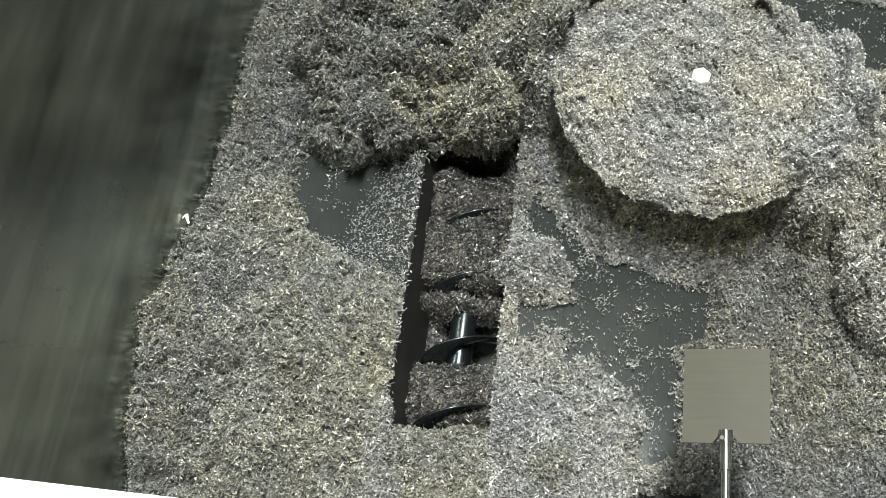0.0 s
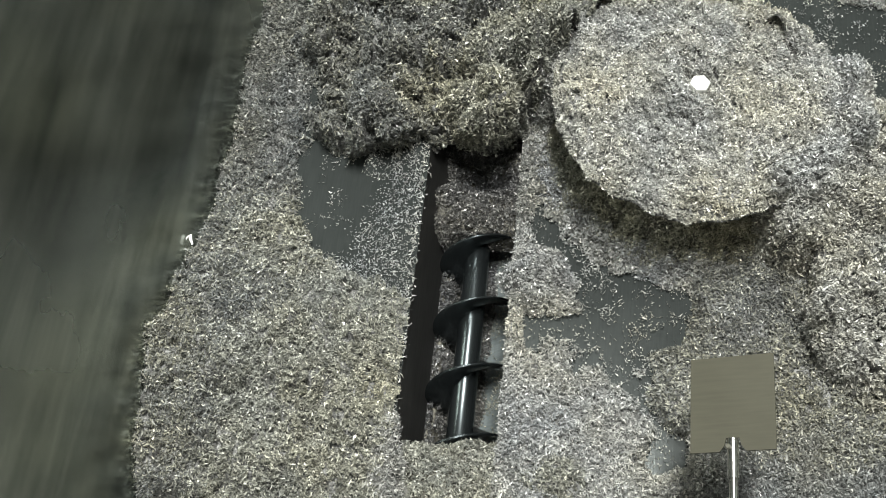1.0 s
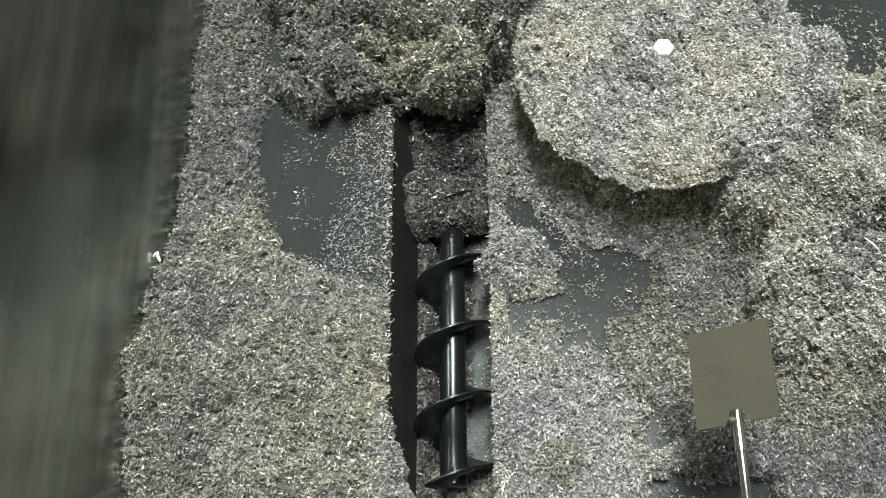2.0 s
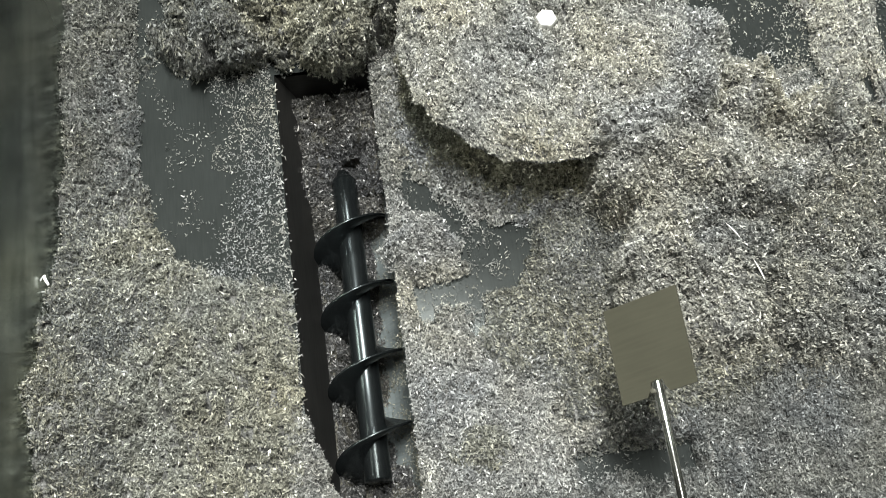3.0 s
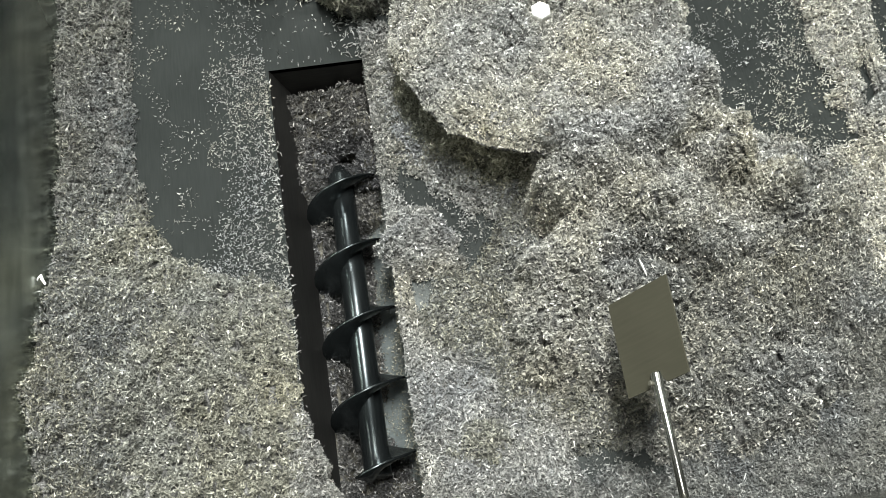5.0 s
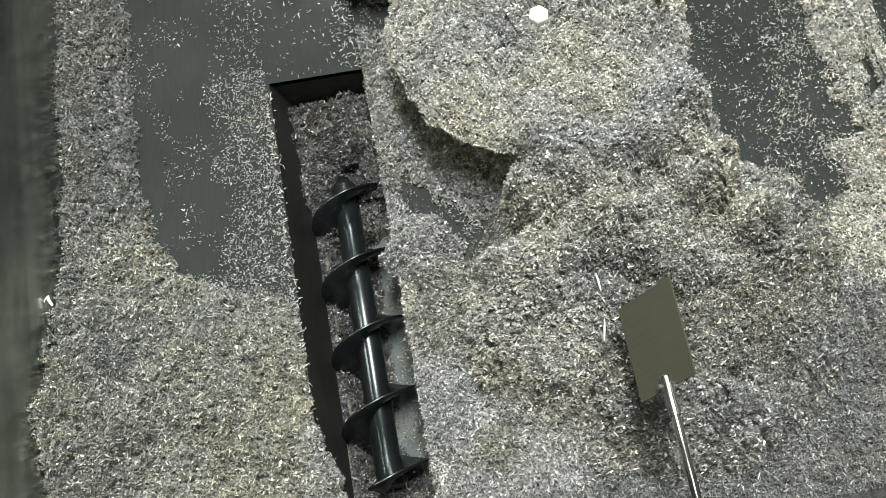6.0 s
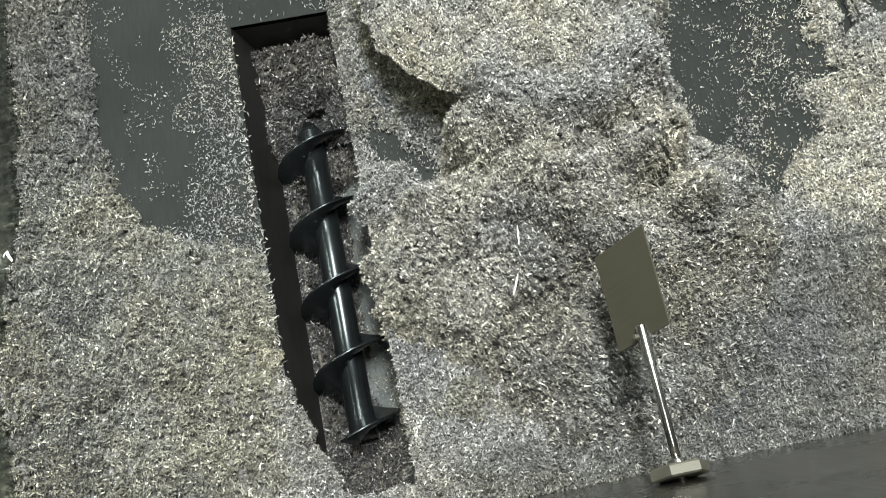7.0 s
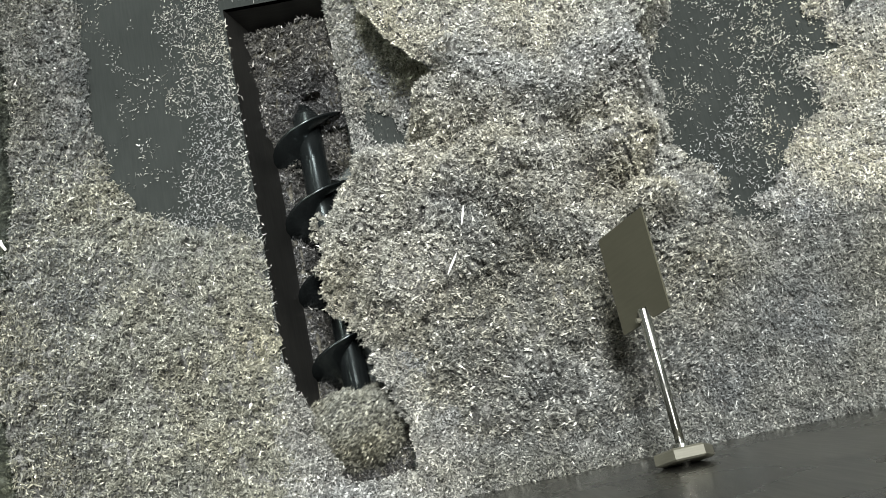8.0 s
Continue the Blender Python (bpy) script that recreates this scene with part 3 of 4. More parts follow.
def build_east_bed():
    xs, ys = np.arange(0.16, X1 + 0.02, 0.007), np.arange(Y0 - 0.02, 0.66, 0.007)
    v, q = grid_surface(xs, ys, lambda x, y: east_fields(x, y)[0])
    c = v[q].mean(1)
    near = (c[:, 1] < 0.28) & (c[:, 0] < 1.12)
    thick = c[:, 2] > -0.003
    heap("chip_bed", v, q[thick], 1, 201, "grey metal chips spread over the bin floor round the agitator")
    on = v.copy()
    on[:, 2] = np.maximum(on[:, 2], 0.0005)
    p, nor = clumped(*scatter(on, q[near], 400000, 202, lambda x, y: east_fields(x, y)[1]), 222, 0.010)
    p[:, 2] = np.maximum(p[:, 2], 0.0005)
    lone = lambda q: np.where(east_fields(q[:, 0], q[:, 1])[1] < 0.5, 0.62, 0.82)
    p2, nor2 = scatter(on, q[~near], 18000, 203, lambda x, y: east_fields(x, y)[1])
    p, nor = np.concatenate([p, p2]), np.concatenate([nor, nor2])
    # Darker chips below the front wall and in the lane beside the slot.
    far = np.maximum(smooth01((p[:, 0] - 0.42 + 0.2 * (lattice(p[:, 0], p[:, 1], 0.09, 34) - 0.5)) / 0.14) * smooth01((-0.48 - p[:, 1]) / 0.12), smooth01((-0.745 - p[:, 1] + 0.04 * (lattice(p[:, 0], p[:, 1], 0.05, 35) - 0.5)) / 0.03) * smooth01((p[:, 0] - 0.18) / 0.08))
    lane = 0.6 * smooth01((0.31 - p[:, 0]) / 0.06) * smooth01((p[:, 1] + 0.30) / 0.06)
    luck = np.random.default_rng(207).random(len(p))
    dark_ones = luck < 0.95 * np.maximum(far, lane)
    # Brightened chips towards the east wall make up for weaker light there.
    light_ones = ~dark_ones & (luck < 0.9 * smooth01((p[:, 0] - 0.74) / 0.1) * smooth01((p[:, 1] + 0.62) / 0.1))
    for some, paint, text in ((~dark_ones & ~light_ones, M_CHIPS, "loose metal chips lying over the steel floor plate"), (dark_ones, M_DARKENED, "darker metal chips lying below the front wall and beside the slot"), (light_ones, M_PALE, "metal chips lying by the east wall, brightened in colour")):
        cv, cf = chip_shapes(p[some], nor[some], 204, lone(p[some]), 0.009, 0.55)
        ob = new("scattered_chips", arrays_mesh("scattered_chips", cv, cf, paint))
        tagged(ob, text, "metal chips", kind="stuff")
    # chips north of the slot
    xs, ys = np.arange(0.0, 0.161, 0.008), np.arange(0.004, 0.66, 0.008)
    v, q = grid_surface(xs, ys, lambda x, y: 0.0005 + 0 * x)
    p, nor = scatter(v, q, 60000, 205, lambda x, y: 0.06 + 0.5 * smooth01((x - 0.1) / 0.06) + 0.5 * smooth01((y - 0.3) / 0.1))
    cv, cf = chip_shapes(p, nor, 206, 0.95, 0.004, 0.3)
    ob = new("scattered_chips", arrays_mesh("scattered_chips", cv, cf, M_CHIPS))
    tagged(ob, "sparse metal chips on the plate beyond the slot", "metal chips", kind="stuff")
    def brow(x, y):
        return 0.012 + 0.07 * smooth01((Y0 + 0.06 - y) / 0.09) + lumps(x, y, 29) * 0.012
    v, q = grid_surface(np.arange(-0.004, 0.168, 0.006), np.arange(Y0 - 0.02, SY0 + 0.006, 0.006), brow)
    heap("chip_bed", v, q, 140000, 208, "metal chips banked on the plate before the slot")
    # oily skirt below the disc
    def skirt(r, a):
        x, y = r * np.cos(a), r * np.sin(a)
        return np.interp(r, [0.16, 0.19, 0.205, 0.22, 0.236], [0.12, 0.10, 0.075, 0.035, 0.0]) + lumps(x, y, 31) * 0.012
    v, q = polar_surface(np.arange(0.18, 0.240, 0.006), np.arange(-195, 0, 1.4), skirt)
    heap("chip_skirt", v, q, 125000, 207, "oily brownish chips heaped below the agitator disc", M_OILY, M_UNDER_OILY, place=(*HUB, 0), size=0.8)
    def foot(r, a):
        x, y = r * np.cos(a), r * np.sin(a)
        return np.interp(r, [0.21, 0.225, 0.245, 0.266], [0.04, 0.028, 0.011, -0.006]) + lumps(x, y, 33) * 0.016
    v, q = polar_surface(np.arange(0.212, 0.276, 0.006), np.arange(-195, 0, 1.4), foot)
    q = q[v[q].mean(1)[:, 2] > -0.003]
    heap("chip_skirt", v, q, 120000, 209, "grey chips sloping down round the agitator", place=(*HUB, 0))


def build_moving_heaps():
    """Heaps that the agitator drags round; their origins lie on its axis."""
    # on the disc
    def cap(r, a):
        x, y = r * np.cos(a), r * np.sin(a)
        ring = 0.028 * np.exp(-((r - 0.048) / 0.016) ** 2) * smooth01(np.cos(a - 3.5) + 0.4)
        return DISC_Z + 0.022 - 0.014 * smooth01((r - 0.10) / (DISC_R - 0.10)) - 0.012 * smooth01((r - DISC_R + 0.012) / 0.014) + ring - 0.02 * smooth01((0.034 - r) / 0.016) + lumps(x, y, 41) * 0.024 + 0.022 * (lattice(x, y, 0.13, 42) - 0.5) * smooth01((0.2 - r) / 0.04)
    v, q = polar_surface(np.concatenate([[0.012], np.arange(0.02, DISC_R, 0.006), [DISC_R + 0.001, DISC_R + 0.004]]), np.arange(0, 361, 1.5), cap)
    rr, aa = np.hypot(v[:, 0], v[:, 1]), np.arctan2(v[:, 1], v[:, 0])
    frill = (lattice(np.cos(aa) * DISC_R, np.sin(aa) * DISC_R, 0.03, 47) - 0.45) * 0.0035 * smooth01((rr - 0.17) / 0.05)
    v[:, :2] *= (1 + frill / rr)[:, None]
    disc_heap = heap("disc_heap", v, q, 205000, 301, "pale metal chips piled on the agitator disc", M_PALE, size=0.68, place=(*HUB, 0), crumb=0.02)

    # ring of chips built up round the disc, level with it
    def ring(r, a):
        x, y = r * np.cos(a), r * np.sin(a)
        deg = np.degrees(a)
        wob = lattice(x, y, 0.06, 45) - 0.5
        k = smooth01((deg + 48 + 14 * wob) / 5) * smooth01((186 - deg + 12 * wob) / 10)
        out = 0.295 + 0.05 * wob - 0.05 * smooth01((deg - 22) / 18) * smooth01((150 - deg) / 15)
        top = 0.186 * smooth01((out - r) / 0.05) ** 0.6
        return (top + clots(x, y, 46) * 0.03 + clods(x, y, 48) * 0.10) * k * smooth01((out - r + 0.02) / 0.03) - 0.012 * (1 - k * smooth01((out - r + 0.02) / 0.03))
    v, q = polar_surface(np.arange(0.187, 0.345, 0.006), np.arange(-60, 200, 1.0), ring)
    q = q[v[q].mean(1)[:, 2] > -0.006]
    collar = heap("ring_heap", v, q, 135000, 305, "ring of metal chips built up round the agitator disc", M_BRIGHTENED, place=(*HUB, 0))

    # the pile pushed towards the slot
    def push(r, a):
        x, y = r * np.cos(a), r * np.sin(a)
        deg = np.degrees(a)
        wob = 9 * (lattice(x, y, 0.08, 51) - 0.5) + 6 * (lattice(x, y, 0.03, 52) - 0.5)
        top = np.interp(r, [0.19, 0.24, 0.30, 0.42, 0.55, 0.68, 0.74], [0.205, 0.20, 0.18, 0.14, 0.095, 0.058, 0.0])
        front_at = np.interp(r, [0.2, 0.30, 0.38, 0.46, 0.54, 0.6, 0.7], [-46.5, -43.5, -48.5, -52.5, -49, -39.5, -34])
        front = smooth01((deg - front_at + wob) / np.interp(r, [0.2, 0.42, 0.55, 0.75], [5, 5, 14, 20])) ** 0.6
        back_at = np.interp(r, [0.2, 0.28, 0.36, 0.5, 0.75], [40, 37, 31, 27, 14])
        back = smooth01((back_at - deg + wob) / np.interp(r, [0.2, 0.7], [12, 20]))
        sag = 1 - 0.25 * smooth01((deg + 20) / 40)
        return top * sag * front * back + (clots(x, y, 53) * 0.055 + clods(x, y, 56) * 0.11) * (1 - 0.4 * smooth01((r - 0.38) / 0.2)) * front * back - 0.012 * (1 - front * back)
    v, q = polar_surface(np.arange(0.185, 0.745, 0.007), np.arange(-58, 62, 0.8), push)
    q = q[v[q].mean(1)[:, 2] > -0.006]
    v = overhang(v, -5.5, 0.10, 0.56)
    # Outer chips darkened: the shade on the mound's far side is painted in.
    pushed = heap("pushed_heap", v, q, 135000, 302, "mound of metal chips pushed along by the agitator arm", M_BRIGHTENED, place=(*HUB, 0), crumb=0.026, darkened=lambda x, y: 0.62 * smooth01((np.hypot(x, y) - 0.36 + 0.2 * (lattice(x, y, 0.1, 54) - 0.5)) / 0.1) * smooth01((np.degrees(np.arctan2(y, x)) + 38) / 12) * smooth01((32 - np.degrees(np.arctan2(y, x))) / 10))

    # thin sheet of chips ahead of it
    def apron(r, a):
        x, y = r * np.cos(a), r * np.sin(a)
        deg = np.degrees(a)
        wob = 4 * (lattice(x, y, 0.03, 61) - 0.5)
        k = smooth01((deg + 81.5 + 10 * smooth01((r - 0.35) / 0.06) - 14 * smooth01((r - 0.46) / 0.1) + wob) / 5) * smooth01((0.66 - r) / 0.08) * smooth01((r - 0.235) / 0.02)
        return 0.022 * k + 0.02 * smooth01((deg + 66) / 14) * k + lumps(x, y, 62) * 0.007 * k - 0.012 * (1 - k)
    v, q = polar_surface(np.arange(0.235, 0.665, 0.007), np.arange(-98, -36, 0.9), apron)
    q = q[v[q].mean(1)[:, 2] > -0.005]
    sheet = heap("swept_chips", v, q, 135000, 303, "thin layer of damp chips sliding ahead of the mound", M_WEST, size=0.85, place=(*HUB, 0), darkened=lambda x, y: 0.25 + 0.6 * lattice(x, y, 0.09, 64))

    # the pile drawn away from the slot's far end
    def away(r, a):
        x, y = r * np.cos(a), r * np.sin(a)
        deg = np.degrees(a)
        wob = 5 * (lattice(x, y, 0.075, 71) - 0.5) + 6 * (lattice(x, y, 0.028, 72) - 0.5)
        tail_at = np.interp(r, [0.22, 0.25, 0.28, 0.31, 0.36, 0.44, 0.52, 0.6, 0.68, 0.78], [163, 168, 180, 187, 190, 186, 187, 189, 189, 186])
        top = np.interp(r, [0.2, 0.26, 0.34, 0.5, 0.64, 0.73, 0.76], [0.18, 0.17, 0.135, 0.115, 0.085, 0.03, 0.0])
        k = smooth01((tail_at - deg + wob) / np.interp(r, [0.2, 0.7], [6, 3.5])) ** 0.6 * smooth01((deg - 102) / 24)
        return top * k + (clots(x, y, 73) * 0.07 + clods(x, y, 77) * 0.21) * k - 0.012 * (1 - k)
    v, q = polar_surface(np.arange(0.225, 0.765, 0.007), np.arange(98, 202, 0.8), away)
    q = q[v[q].mean(1)[:, 2] > -0.006]
    v = overhang(v, 4.5, 0.09)
    # Darker outwards; shade thrown by the bin is partly put into it.
    drawn = heap("drawn_heap", v, q, 95000, 304, "shaggy overhanging mound of darker metal chips by the slot's end", M_WEST, size=1.0, place=(*HUB, 0), lift=0.010, tilt=0.85, crumb=0.03, darkened=lambda x, y: 0.85 * smooth01((np.hypot(x, y) - 0.40 + 0.25 * (lattice(x, y, 0.1, 74) - 0.5)) / 0.1))
    return disc_heap, collar, pushed, sheet, drawn


def trough_clump(name, y0, y1, level, seed, label, mat=None):
    """A plug of chips lying in the trough, its crown at the given level."""
    yc = (y0 + y1) / 2
    def h(x, y):
        edge = smooth01((y1 - yc - np.abs(y) + 0.006 * (lattice(x, y, 0.02, seed) - 0.5)) / 0.012)
        return level - 0.05 * (1 - edge) - 0.25 * np.maximum(0.06 - x, 0) + lumps(x, y, seed) * 0.012
    v, q = grid_surface(np.arange(0.014, 0.163, 0.006), np.arange(y0 - yc, y1 - yc + 0.001, 0.006), h)
    return heap(name, v, q, 140000, seed + 1, label, mat or M_TROUGH_SHADE, M_UNDER_OILY, place=(0, yc, 0), lift=0.008)


def build_trough_chips():
    def rest(x, y):
        return -0.15 + 0.012 * smooth01((x - AXIS[0] - 0.028) / 0.035) + 0.040 * smooth01((AXIS[0] - 0.02 - x) / 0.03) + lumps(x, y, 81) * (0.018 - 0.010 * smooth01((x - AXIS[0]) / 0.03))
    v, q = grid_surface(np.arange(0.03, 0.135, 0.006), np.arange(SY0, SY1, 0.007), rest)
    heap("trough_chips", v, q, 125000, 401, "fine metal chips left in the screw trough", M_TROUGH_SHADE, M_UNDER_OILY, lift=0.005)

    # specks stuck to the lit flank
    rng = np.random.default_rng(407)
    n = 5200
    a = np.radians(rng.uniform(-75, -8, n))
    p = np.stack([0.095 + 0.0665 * np.cos(a), rng.uniform(SY0 + 0.01, -0.2, n), -0.087 + 0.0665 * np.sin(a)], 1)
    ok = rng.random(n) < 0.15 + 1.3 * smooth01((lattice(p[:, 1], a * 0.07, 0.035, 408) - 0.4) / 0.25)
    nor = np.stack([-np.cos(a), 0 * a, -np.sin(a)], 1)
    cv, cf = chip_shapes(p[ok], nor[ok], 409, 0.55, 0.0015, 0.3)
    ob = new("stuck_chips", arrays_mesh("stuck_chips", cv, cf, M_WEST))
    tagged(ob, "fine metal specks stuck to the trough's lit flank", "metal chips", kind="stuff")

    def end(x, y):
        return np.interp(y, [-0.22, -0.20, -0.165, -0.09, 0.0], [-0.13, -0.10, -0.085, -0.08, -0.082]) - 0.10 * np.exp(-((x - 0.108) / 0.026) ** 2 - ((y + 0.128) / 0.018) ** 2) + 0.02 * smooth01((x - 0.1) / 0.06) + lumps(x, y, 83) * 0.036
    v, q = grid_surface(np.arange(0.012, 0.167, 0.006), np.arange(-0.20, -0.004, 0.006), end)
    # few chips here, so the dark body stands for the hole's shade
    hollow = lambda x, y: np.where(((x - 0.108) / 0.024) ** 2 + ((y + 0.128) / 0.016) ** 2 < 0.8 + 0.8 * lattice(x, y, 0.02, 84), 0.04, 1.0)
    heap("trough_end_heap", v, q, 135000, 402, "heap of metal chips at the trough's far end", M_TROUGH_SHADE, M_UNDER_OILY, mask=hollow, lift=0.008)
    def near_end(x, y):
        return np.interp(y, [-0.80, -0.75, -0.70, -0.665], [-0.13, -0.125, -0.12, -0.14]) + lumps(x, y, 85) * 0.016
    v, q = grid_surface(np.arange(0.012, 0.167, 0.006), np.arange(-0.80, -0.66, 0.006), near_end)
    heap("trough_end_heap", v, q, 135000, 403, "heap of metal chips at the trough's near end", M_TROUGH_SHADE, M_UNDER_OILY, lift=0.008)
    # chips creeping over the slot's west edge near its end
    reach = lambda y: np.interp(y, [-0.80, -0.77, -0.70, -0.645, -0.61], [0.05, 0.045, 0.024, 0.008, -0.004])
    def creep(u, y):
        x = -0.03 + u * (reach(y) + 0.03)
        return np.where(x < 0, 0.014, 0.014 - 0.03 * smooth01(x / 0.05)) - 0.05 * smooth01((u - 0.86) / 0.14) + lumps(x, y, 89) * 0.014
    v, q = grid_surface(np.linspace(0, 1, 20), np.arange(-0.80, -0.60, 0.006), creep)
    v[:, 0] = -0.03 + v[:, 0] * (reach(v[:, 1]) + 0.03)
    heap("edge_heap", v, q, 140000, 405, "metal chips creeping over the slot's edge")

    def knob(r, a):
        x, y = r * np.cos(a), r * np.sin(a)
        r = r + 0.05 * (lattice(x, y, 0.03, 93) - 0.4)
        return 0.028 * smooth01((0.065 - r) / 0.035) + lumps(x, y, 91) * 0.03 * smooth01((0.068 - r) / 0.02) + 0.001
    v, q = polar_surface(np.arange(0.001, 0.086, 0.005), np.arange(0, 361, 10), knob)
    q = q[v[q].mean(1)[:, 2] > 0.003]
    heap("edge_clump", v, q, 145000, 406, "clump of chips hanging over the slot's edge", place=(0.205, -0.36, 0))

    def spill(r, a):
        x, y = r * np.cos(a), r * np.sin(a)
        return 0.05 * smooth01((0.085 - r) / 0.06) + lumps(x, y, 87) * 0.018 - 0.012 - 0.07 * smooth01((r - 0.07) / 0.04)
    v, q = polar_surface(np.arange(0.001, 0.112, 0.006), np.arange(0, 361, 5), spill)
    v[:, 0] *= 0.82
    v[:, 1] *= 0.55
    spilled = heap("spilling_heap", v, q, 145000, 404, "small heap of chips sliding into the slot", M_WEST, place=(0.25, -0.69, 0.006))
    plugs = [
        (trough_clump("trough_clump", -0.615, -0.505, -0.056, 411, "plug of chips between the screw's flights"), 0.45, 1.15, 0.11),
        (trough_clump("trough_clump", -0.415, -0.375, -0.05, 421, "plug of chips over the screw shaft"), 0.1, 0.45, 0.11),
        (trough_clump("trough_clump", -0.37, -0.25, -0.035, 431, "plug of chips between the screw's flights"), 0.2, 0.8, 0.12),
        (trough_clump("trough_clump", -0.25, -0.15, -0.038, 441, "plug of chips near the far end"), 2.45, 3.15, 0.06),
        (trough_clump("trough_clump", -0.795, -0.63, -0.004, 451, "chips filling the trough's near end level with the floor", mat=M_WEST), 0.9, 2.6, 0.17),
    ]
    return plugs, spilled


build_bin()
build_hall()
AGITATOR = build_agitator()
SCREW = build_screw()
PADDLE = build_level_paddle()
build_west_bed()
build_east_bed()
DISC_HEAP, COLLAR, PUSHED, SHEET, DRAWN = build_moving_heaps()
PLUGS, SPILL = build_trough_chips()


def curl(place, size, turn):
    """One large bright curl lying on the bed."""
    v, f = chip_shapes(np.array([[0.0, 0, 0]]), np.array([[0.0, 0, 1]]), turn, size, 0.0, 0.2)
    ob = new("metal_curl", arrays_mesh("metal_curl", v, f, M_BOLT))
    ob.location = place
    return tagged(ob, "single bright curled chip lying on the bed", "metal chip")


def hooked_chip(place, turn):
    """A long bright chip bent to a hook."""
    bm = bmesh.new()
    pts = [(-0.006, -0.012, 0), (-0.005, -0.004, 0.003), (-0.002, 0.003, 0.006), (0.001, 0.005, 0.006), (0.003, -0.001, 0.005), (0.007, -0.008, 0.002)]
    rows = []
    for (x, y, z), w in zip(pts, (0.0008, 0.0014, 0.0018, 0.0018, 0.0016, 0.0012)):
        rows.append([bm.verts.new((x + dx, y + dy, z + dz)) for dx, dy, dz in ((-w, -w, 0), (w, w, 0), (w, w, 0.0007), (-w, -w, 0.0007))])
    for a, b in zip(rows, rows[1:]):
        for k in range(4):
            bm.faces.new((a[k], a[(k + 1) % 4], b[(k + 1) % 4], b[k]))
    bm.faces.new(rows[0])
    bm.faces.new(rows[-1])
    ob = linked("metal_curl", bm, M_BOLT)
    ob.matrix_world = pose(*place, 10, 10, turn)
    return tagged(ob, "long bright hooked chip lying by the bin wall", "metal chip")


def sliver(r, degrees, height, length, turn):
    """A long straight sliver carried on the pushed mound; its origin lies on the agitator's axis."""
    bm = bmesh.new()
    a = math.radians(degrees)
    c = Vector((r * math.cos(a), r * math.sin(a), height))
    d, w = Vector((math.cos(turn), math.sin(turn), 0.12)), Vector((-math.sin(turn), math.cos(turn), 0.3))
    rows = []
    for i, half in enumerate((0.0004, 0.0011, 0.0013, 0.0011, 0.0003)):
        o = c + d * length * (i / 4 - 0.5) + Vector((0, 0, 0.002 * math.sin(i * 0.8)))
        rows.append([bm.verts.new(o - w * half), bm.verts.new(o + w * half), bm.verts.new(o + w * half + Vector((0, 0, 0.0005))), bm.verts.new(o - w * half + Vector((0, 0, 0.0005)))])
    for p, q in zip(rows, rows[1:]):
        for k in range(4):
            bm.faces.new((p[k], p[(k + 1) % 4], q[(k + 1) % 4], q[k]))
    bm.faces.new(rows[0])
    bm.faces.new(rows[-1])
    ob = linked("metal_sliver", bm, M_BOLT)
    ob.location = (*HUB, 0)
    return tagged(ob, "long bright sliver riding on the pushed mound", "metal chip")


def on_mound(r, degrees):
    """Height of the mound's loose surface near a point given round the agitator's axis."""
    a = math.radians(degrees)
    x, y = r * math.cos(a), r * math.sin(a)
    best = 0.0
    for v in PUSHED.data.vertices:
        if (v.co.x - x) ** 2 + (v.co.y - y) ** 2 < 0.00012:
            best = max(best, v.co.z)
    return best + 0.012


SLIVERS = [sliver(0.492, -29.4, on_mound(0.492, -29.4), 0.034, 2.4), sliver(0.427, -28.9, on_mound(0.427, -28.9), 0.028, 2.7)]
hooked_chip((-0.357, -0.368, 0.092), 0)
curl((-0.074, -0.584, 0.027), 1.6, 7)


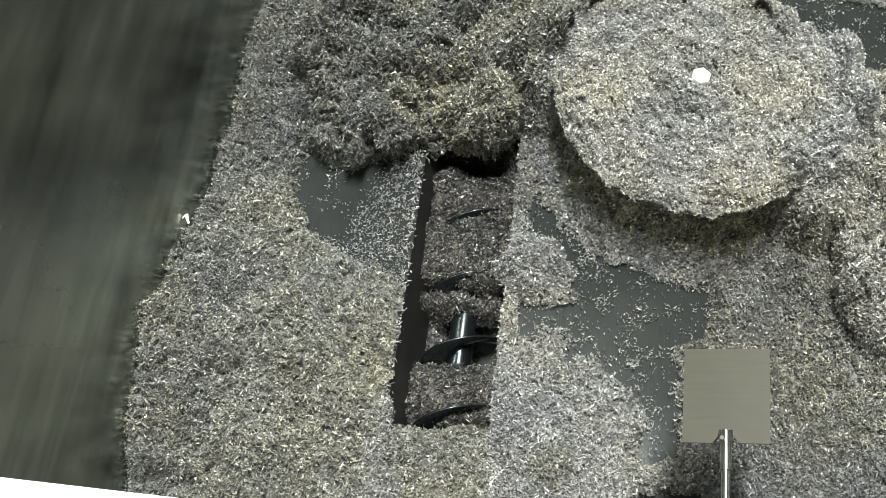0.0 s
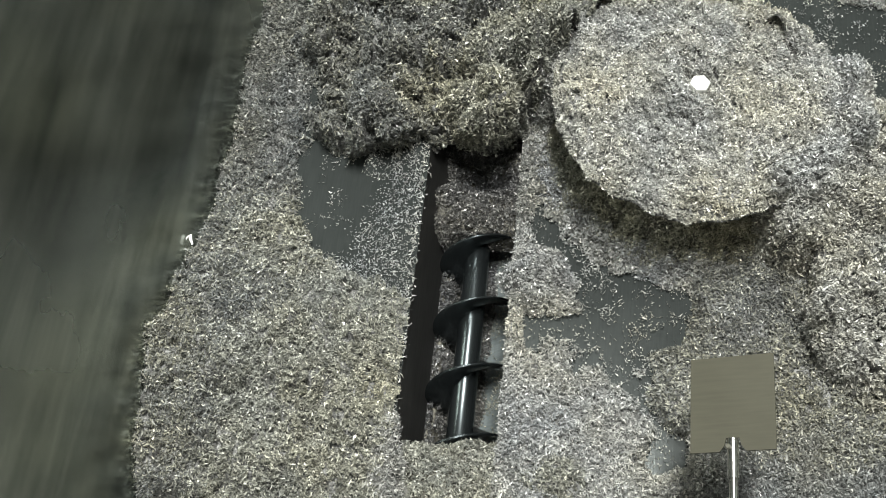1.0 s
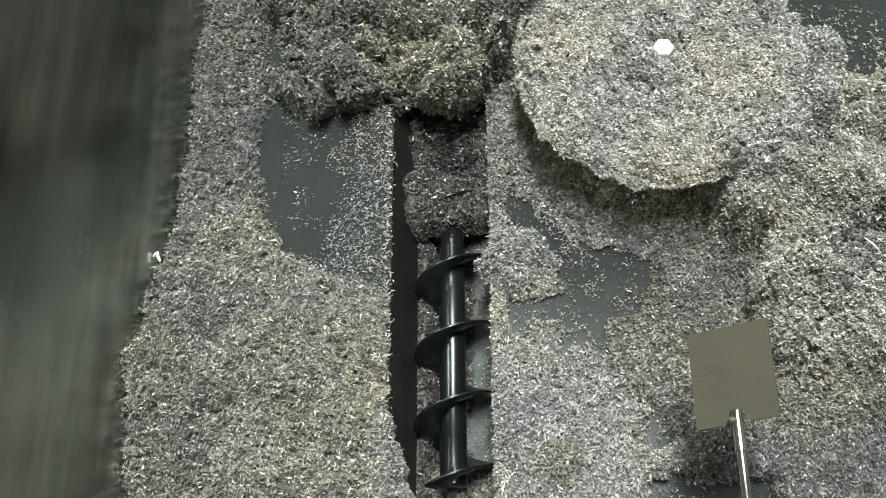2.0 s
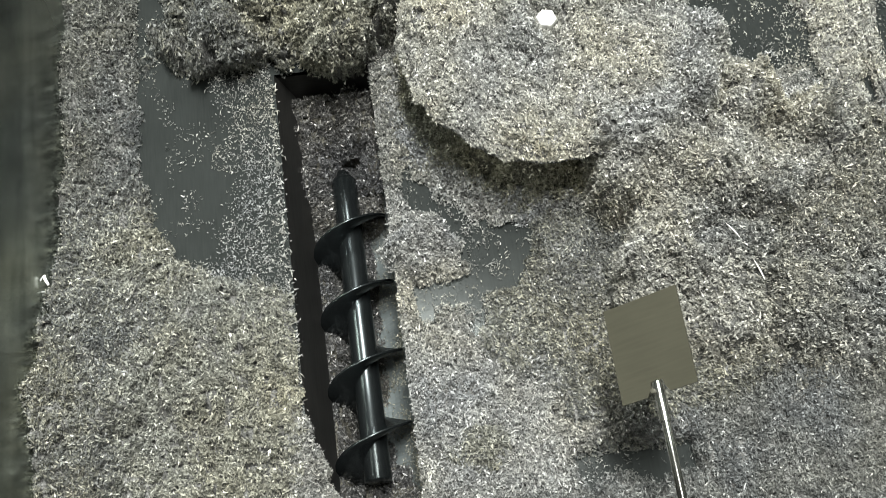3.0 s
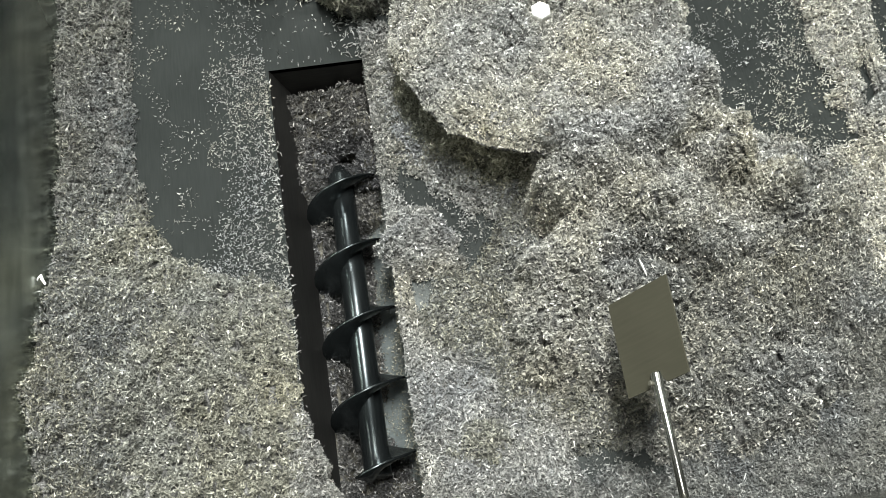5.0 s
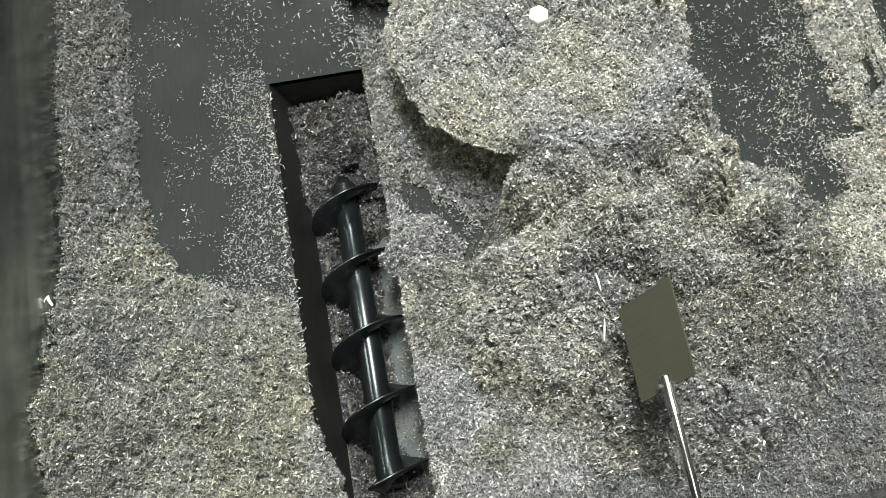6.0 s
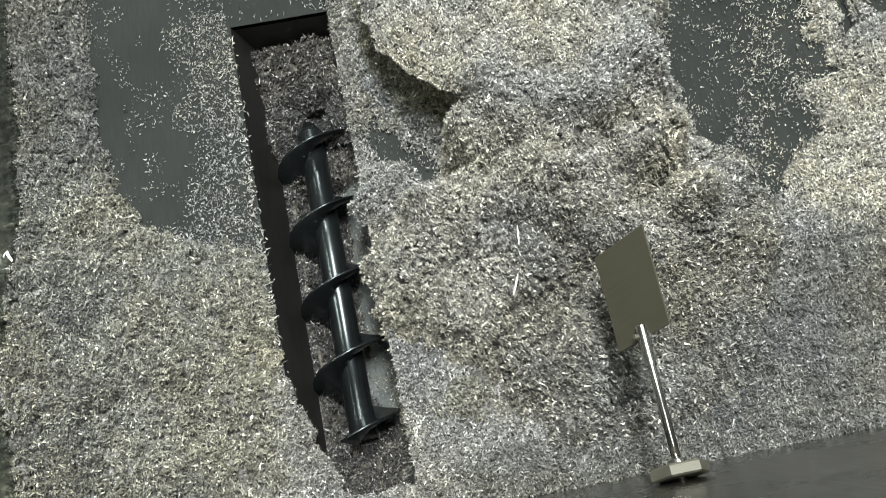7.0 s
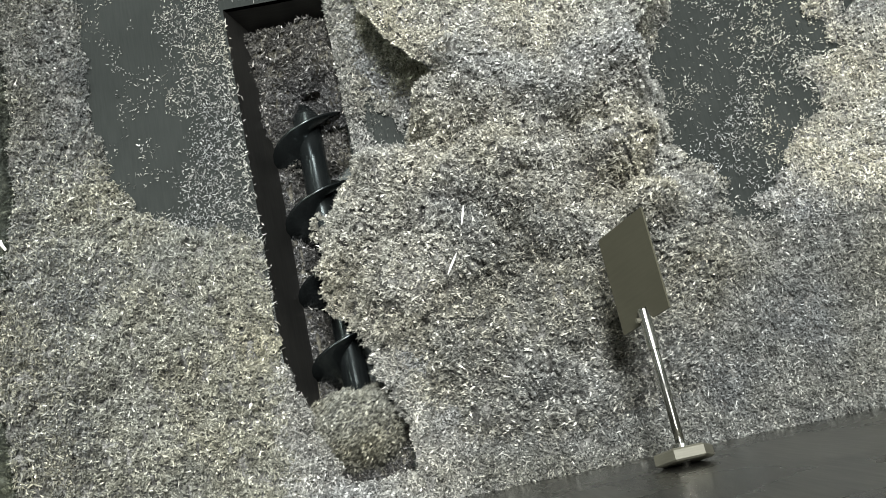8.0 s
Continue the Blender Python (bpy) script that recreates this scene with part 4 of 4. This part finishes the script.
def motions():
    """All that moves: agitator with its heaps, screw, level paddle, plugs of chips in the trough."""
    def turned(thing, rate, until=8.0):
        x, y, z = thing.location
        walk(thing, [(t, pose(x, y, z, 0, 0, -rate * min(t, until))) for t in (0, 1, 2, 3, 4, 5, 6, 7, 8)])
    turned(AGITATOR, 10.2)
    turned(DISC_HEAP, 10.2)
    turned(COLLAR, 10.2)
    turned(PUSHED, 10.2)
    for thing in SLIVERS:
        turned(thing, 10.2)
    walk(SHEET, [(t, pose(*HUB, 0, 0, 0, -a)) for t, a in ((0, 0), (1, 7), (2, 14), (3, 21), (4, 27.5), (5, 32.5), (6, 36.5), (7, 39), (8, 40))])
    walk(DRAWN, [(t, pose(*HUB, 0, 0, 0, -a)) for t, a in ((0, 0), (1, 6), (2.5, 16.5), (3.5, 24.5), (4.5, 34), (6, 50), (8, 66))])
    revs_t = [0, 0.2, 0.3, 0.4, 1.2, 2.3, 2.8, 2.9, 3.0, 3.1, 3.2, 3.3, 3.4, 3.6, 8.0]
    revs = [0, 0, 0.08, 0.24, 1.53, 3.22, 4.02, 4.18, 4.33, 4.45, 4.57, 4.67, 4.74, 4.79, 4.79]
    times = [i / 10 for i in range(0, 37)] + [5.0, 8.0]
    walk(SCREW, [(t, pose(AXIS[0], 0, AXIS[1], 0, 360 * float(np.interp(t, revs_t, revs)), 0)) for t in times])
    walk(PADDLE, [(t, pose(ROD[0], -0.705, ROD[1], 0, -a, 0)) for t, a in ((0, 16), (1.2, 26), (2.5, 36), (3.5, 45), (4.7, 54), (6, 61), (7, 65), (8, 69))])
    walk(SPILL, [(0, pose(0.25, -0.69, 0.006)), (6.9, pose(0.25, -0.69, 0.006)), (7.4, pose(0.2, -0.68, 0.002)), (7.7, pose(0.14, -0.675, -0.02)), (8, pose(0.088, -0.69, -0.042))])
    for plug, t0, t1, drop in PLUGS:
        x, y, z = plug.location
        rows = [(0, pose(x, y, z)), (t0, pose(x, y, z)), ((t0 + t1) / 2, pose(x, y - 0.01, z - drop * 0.45)), (t1, pose(x, y - 0.015, z - drop)), (8, pose(x, y - 0.015, z - drop))]
        walk(plug, rows)


motions()
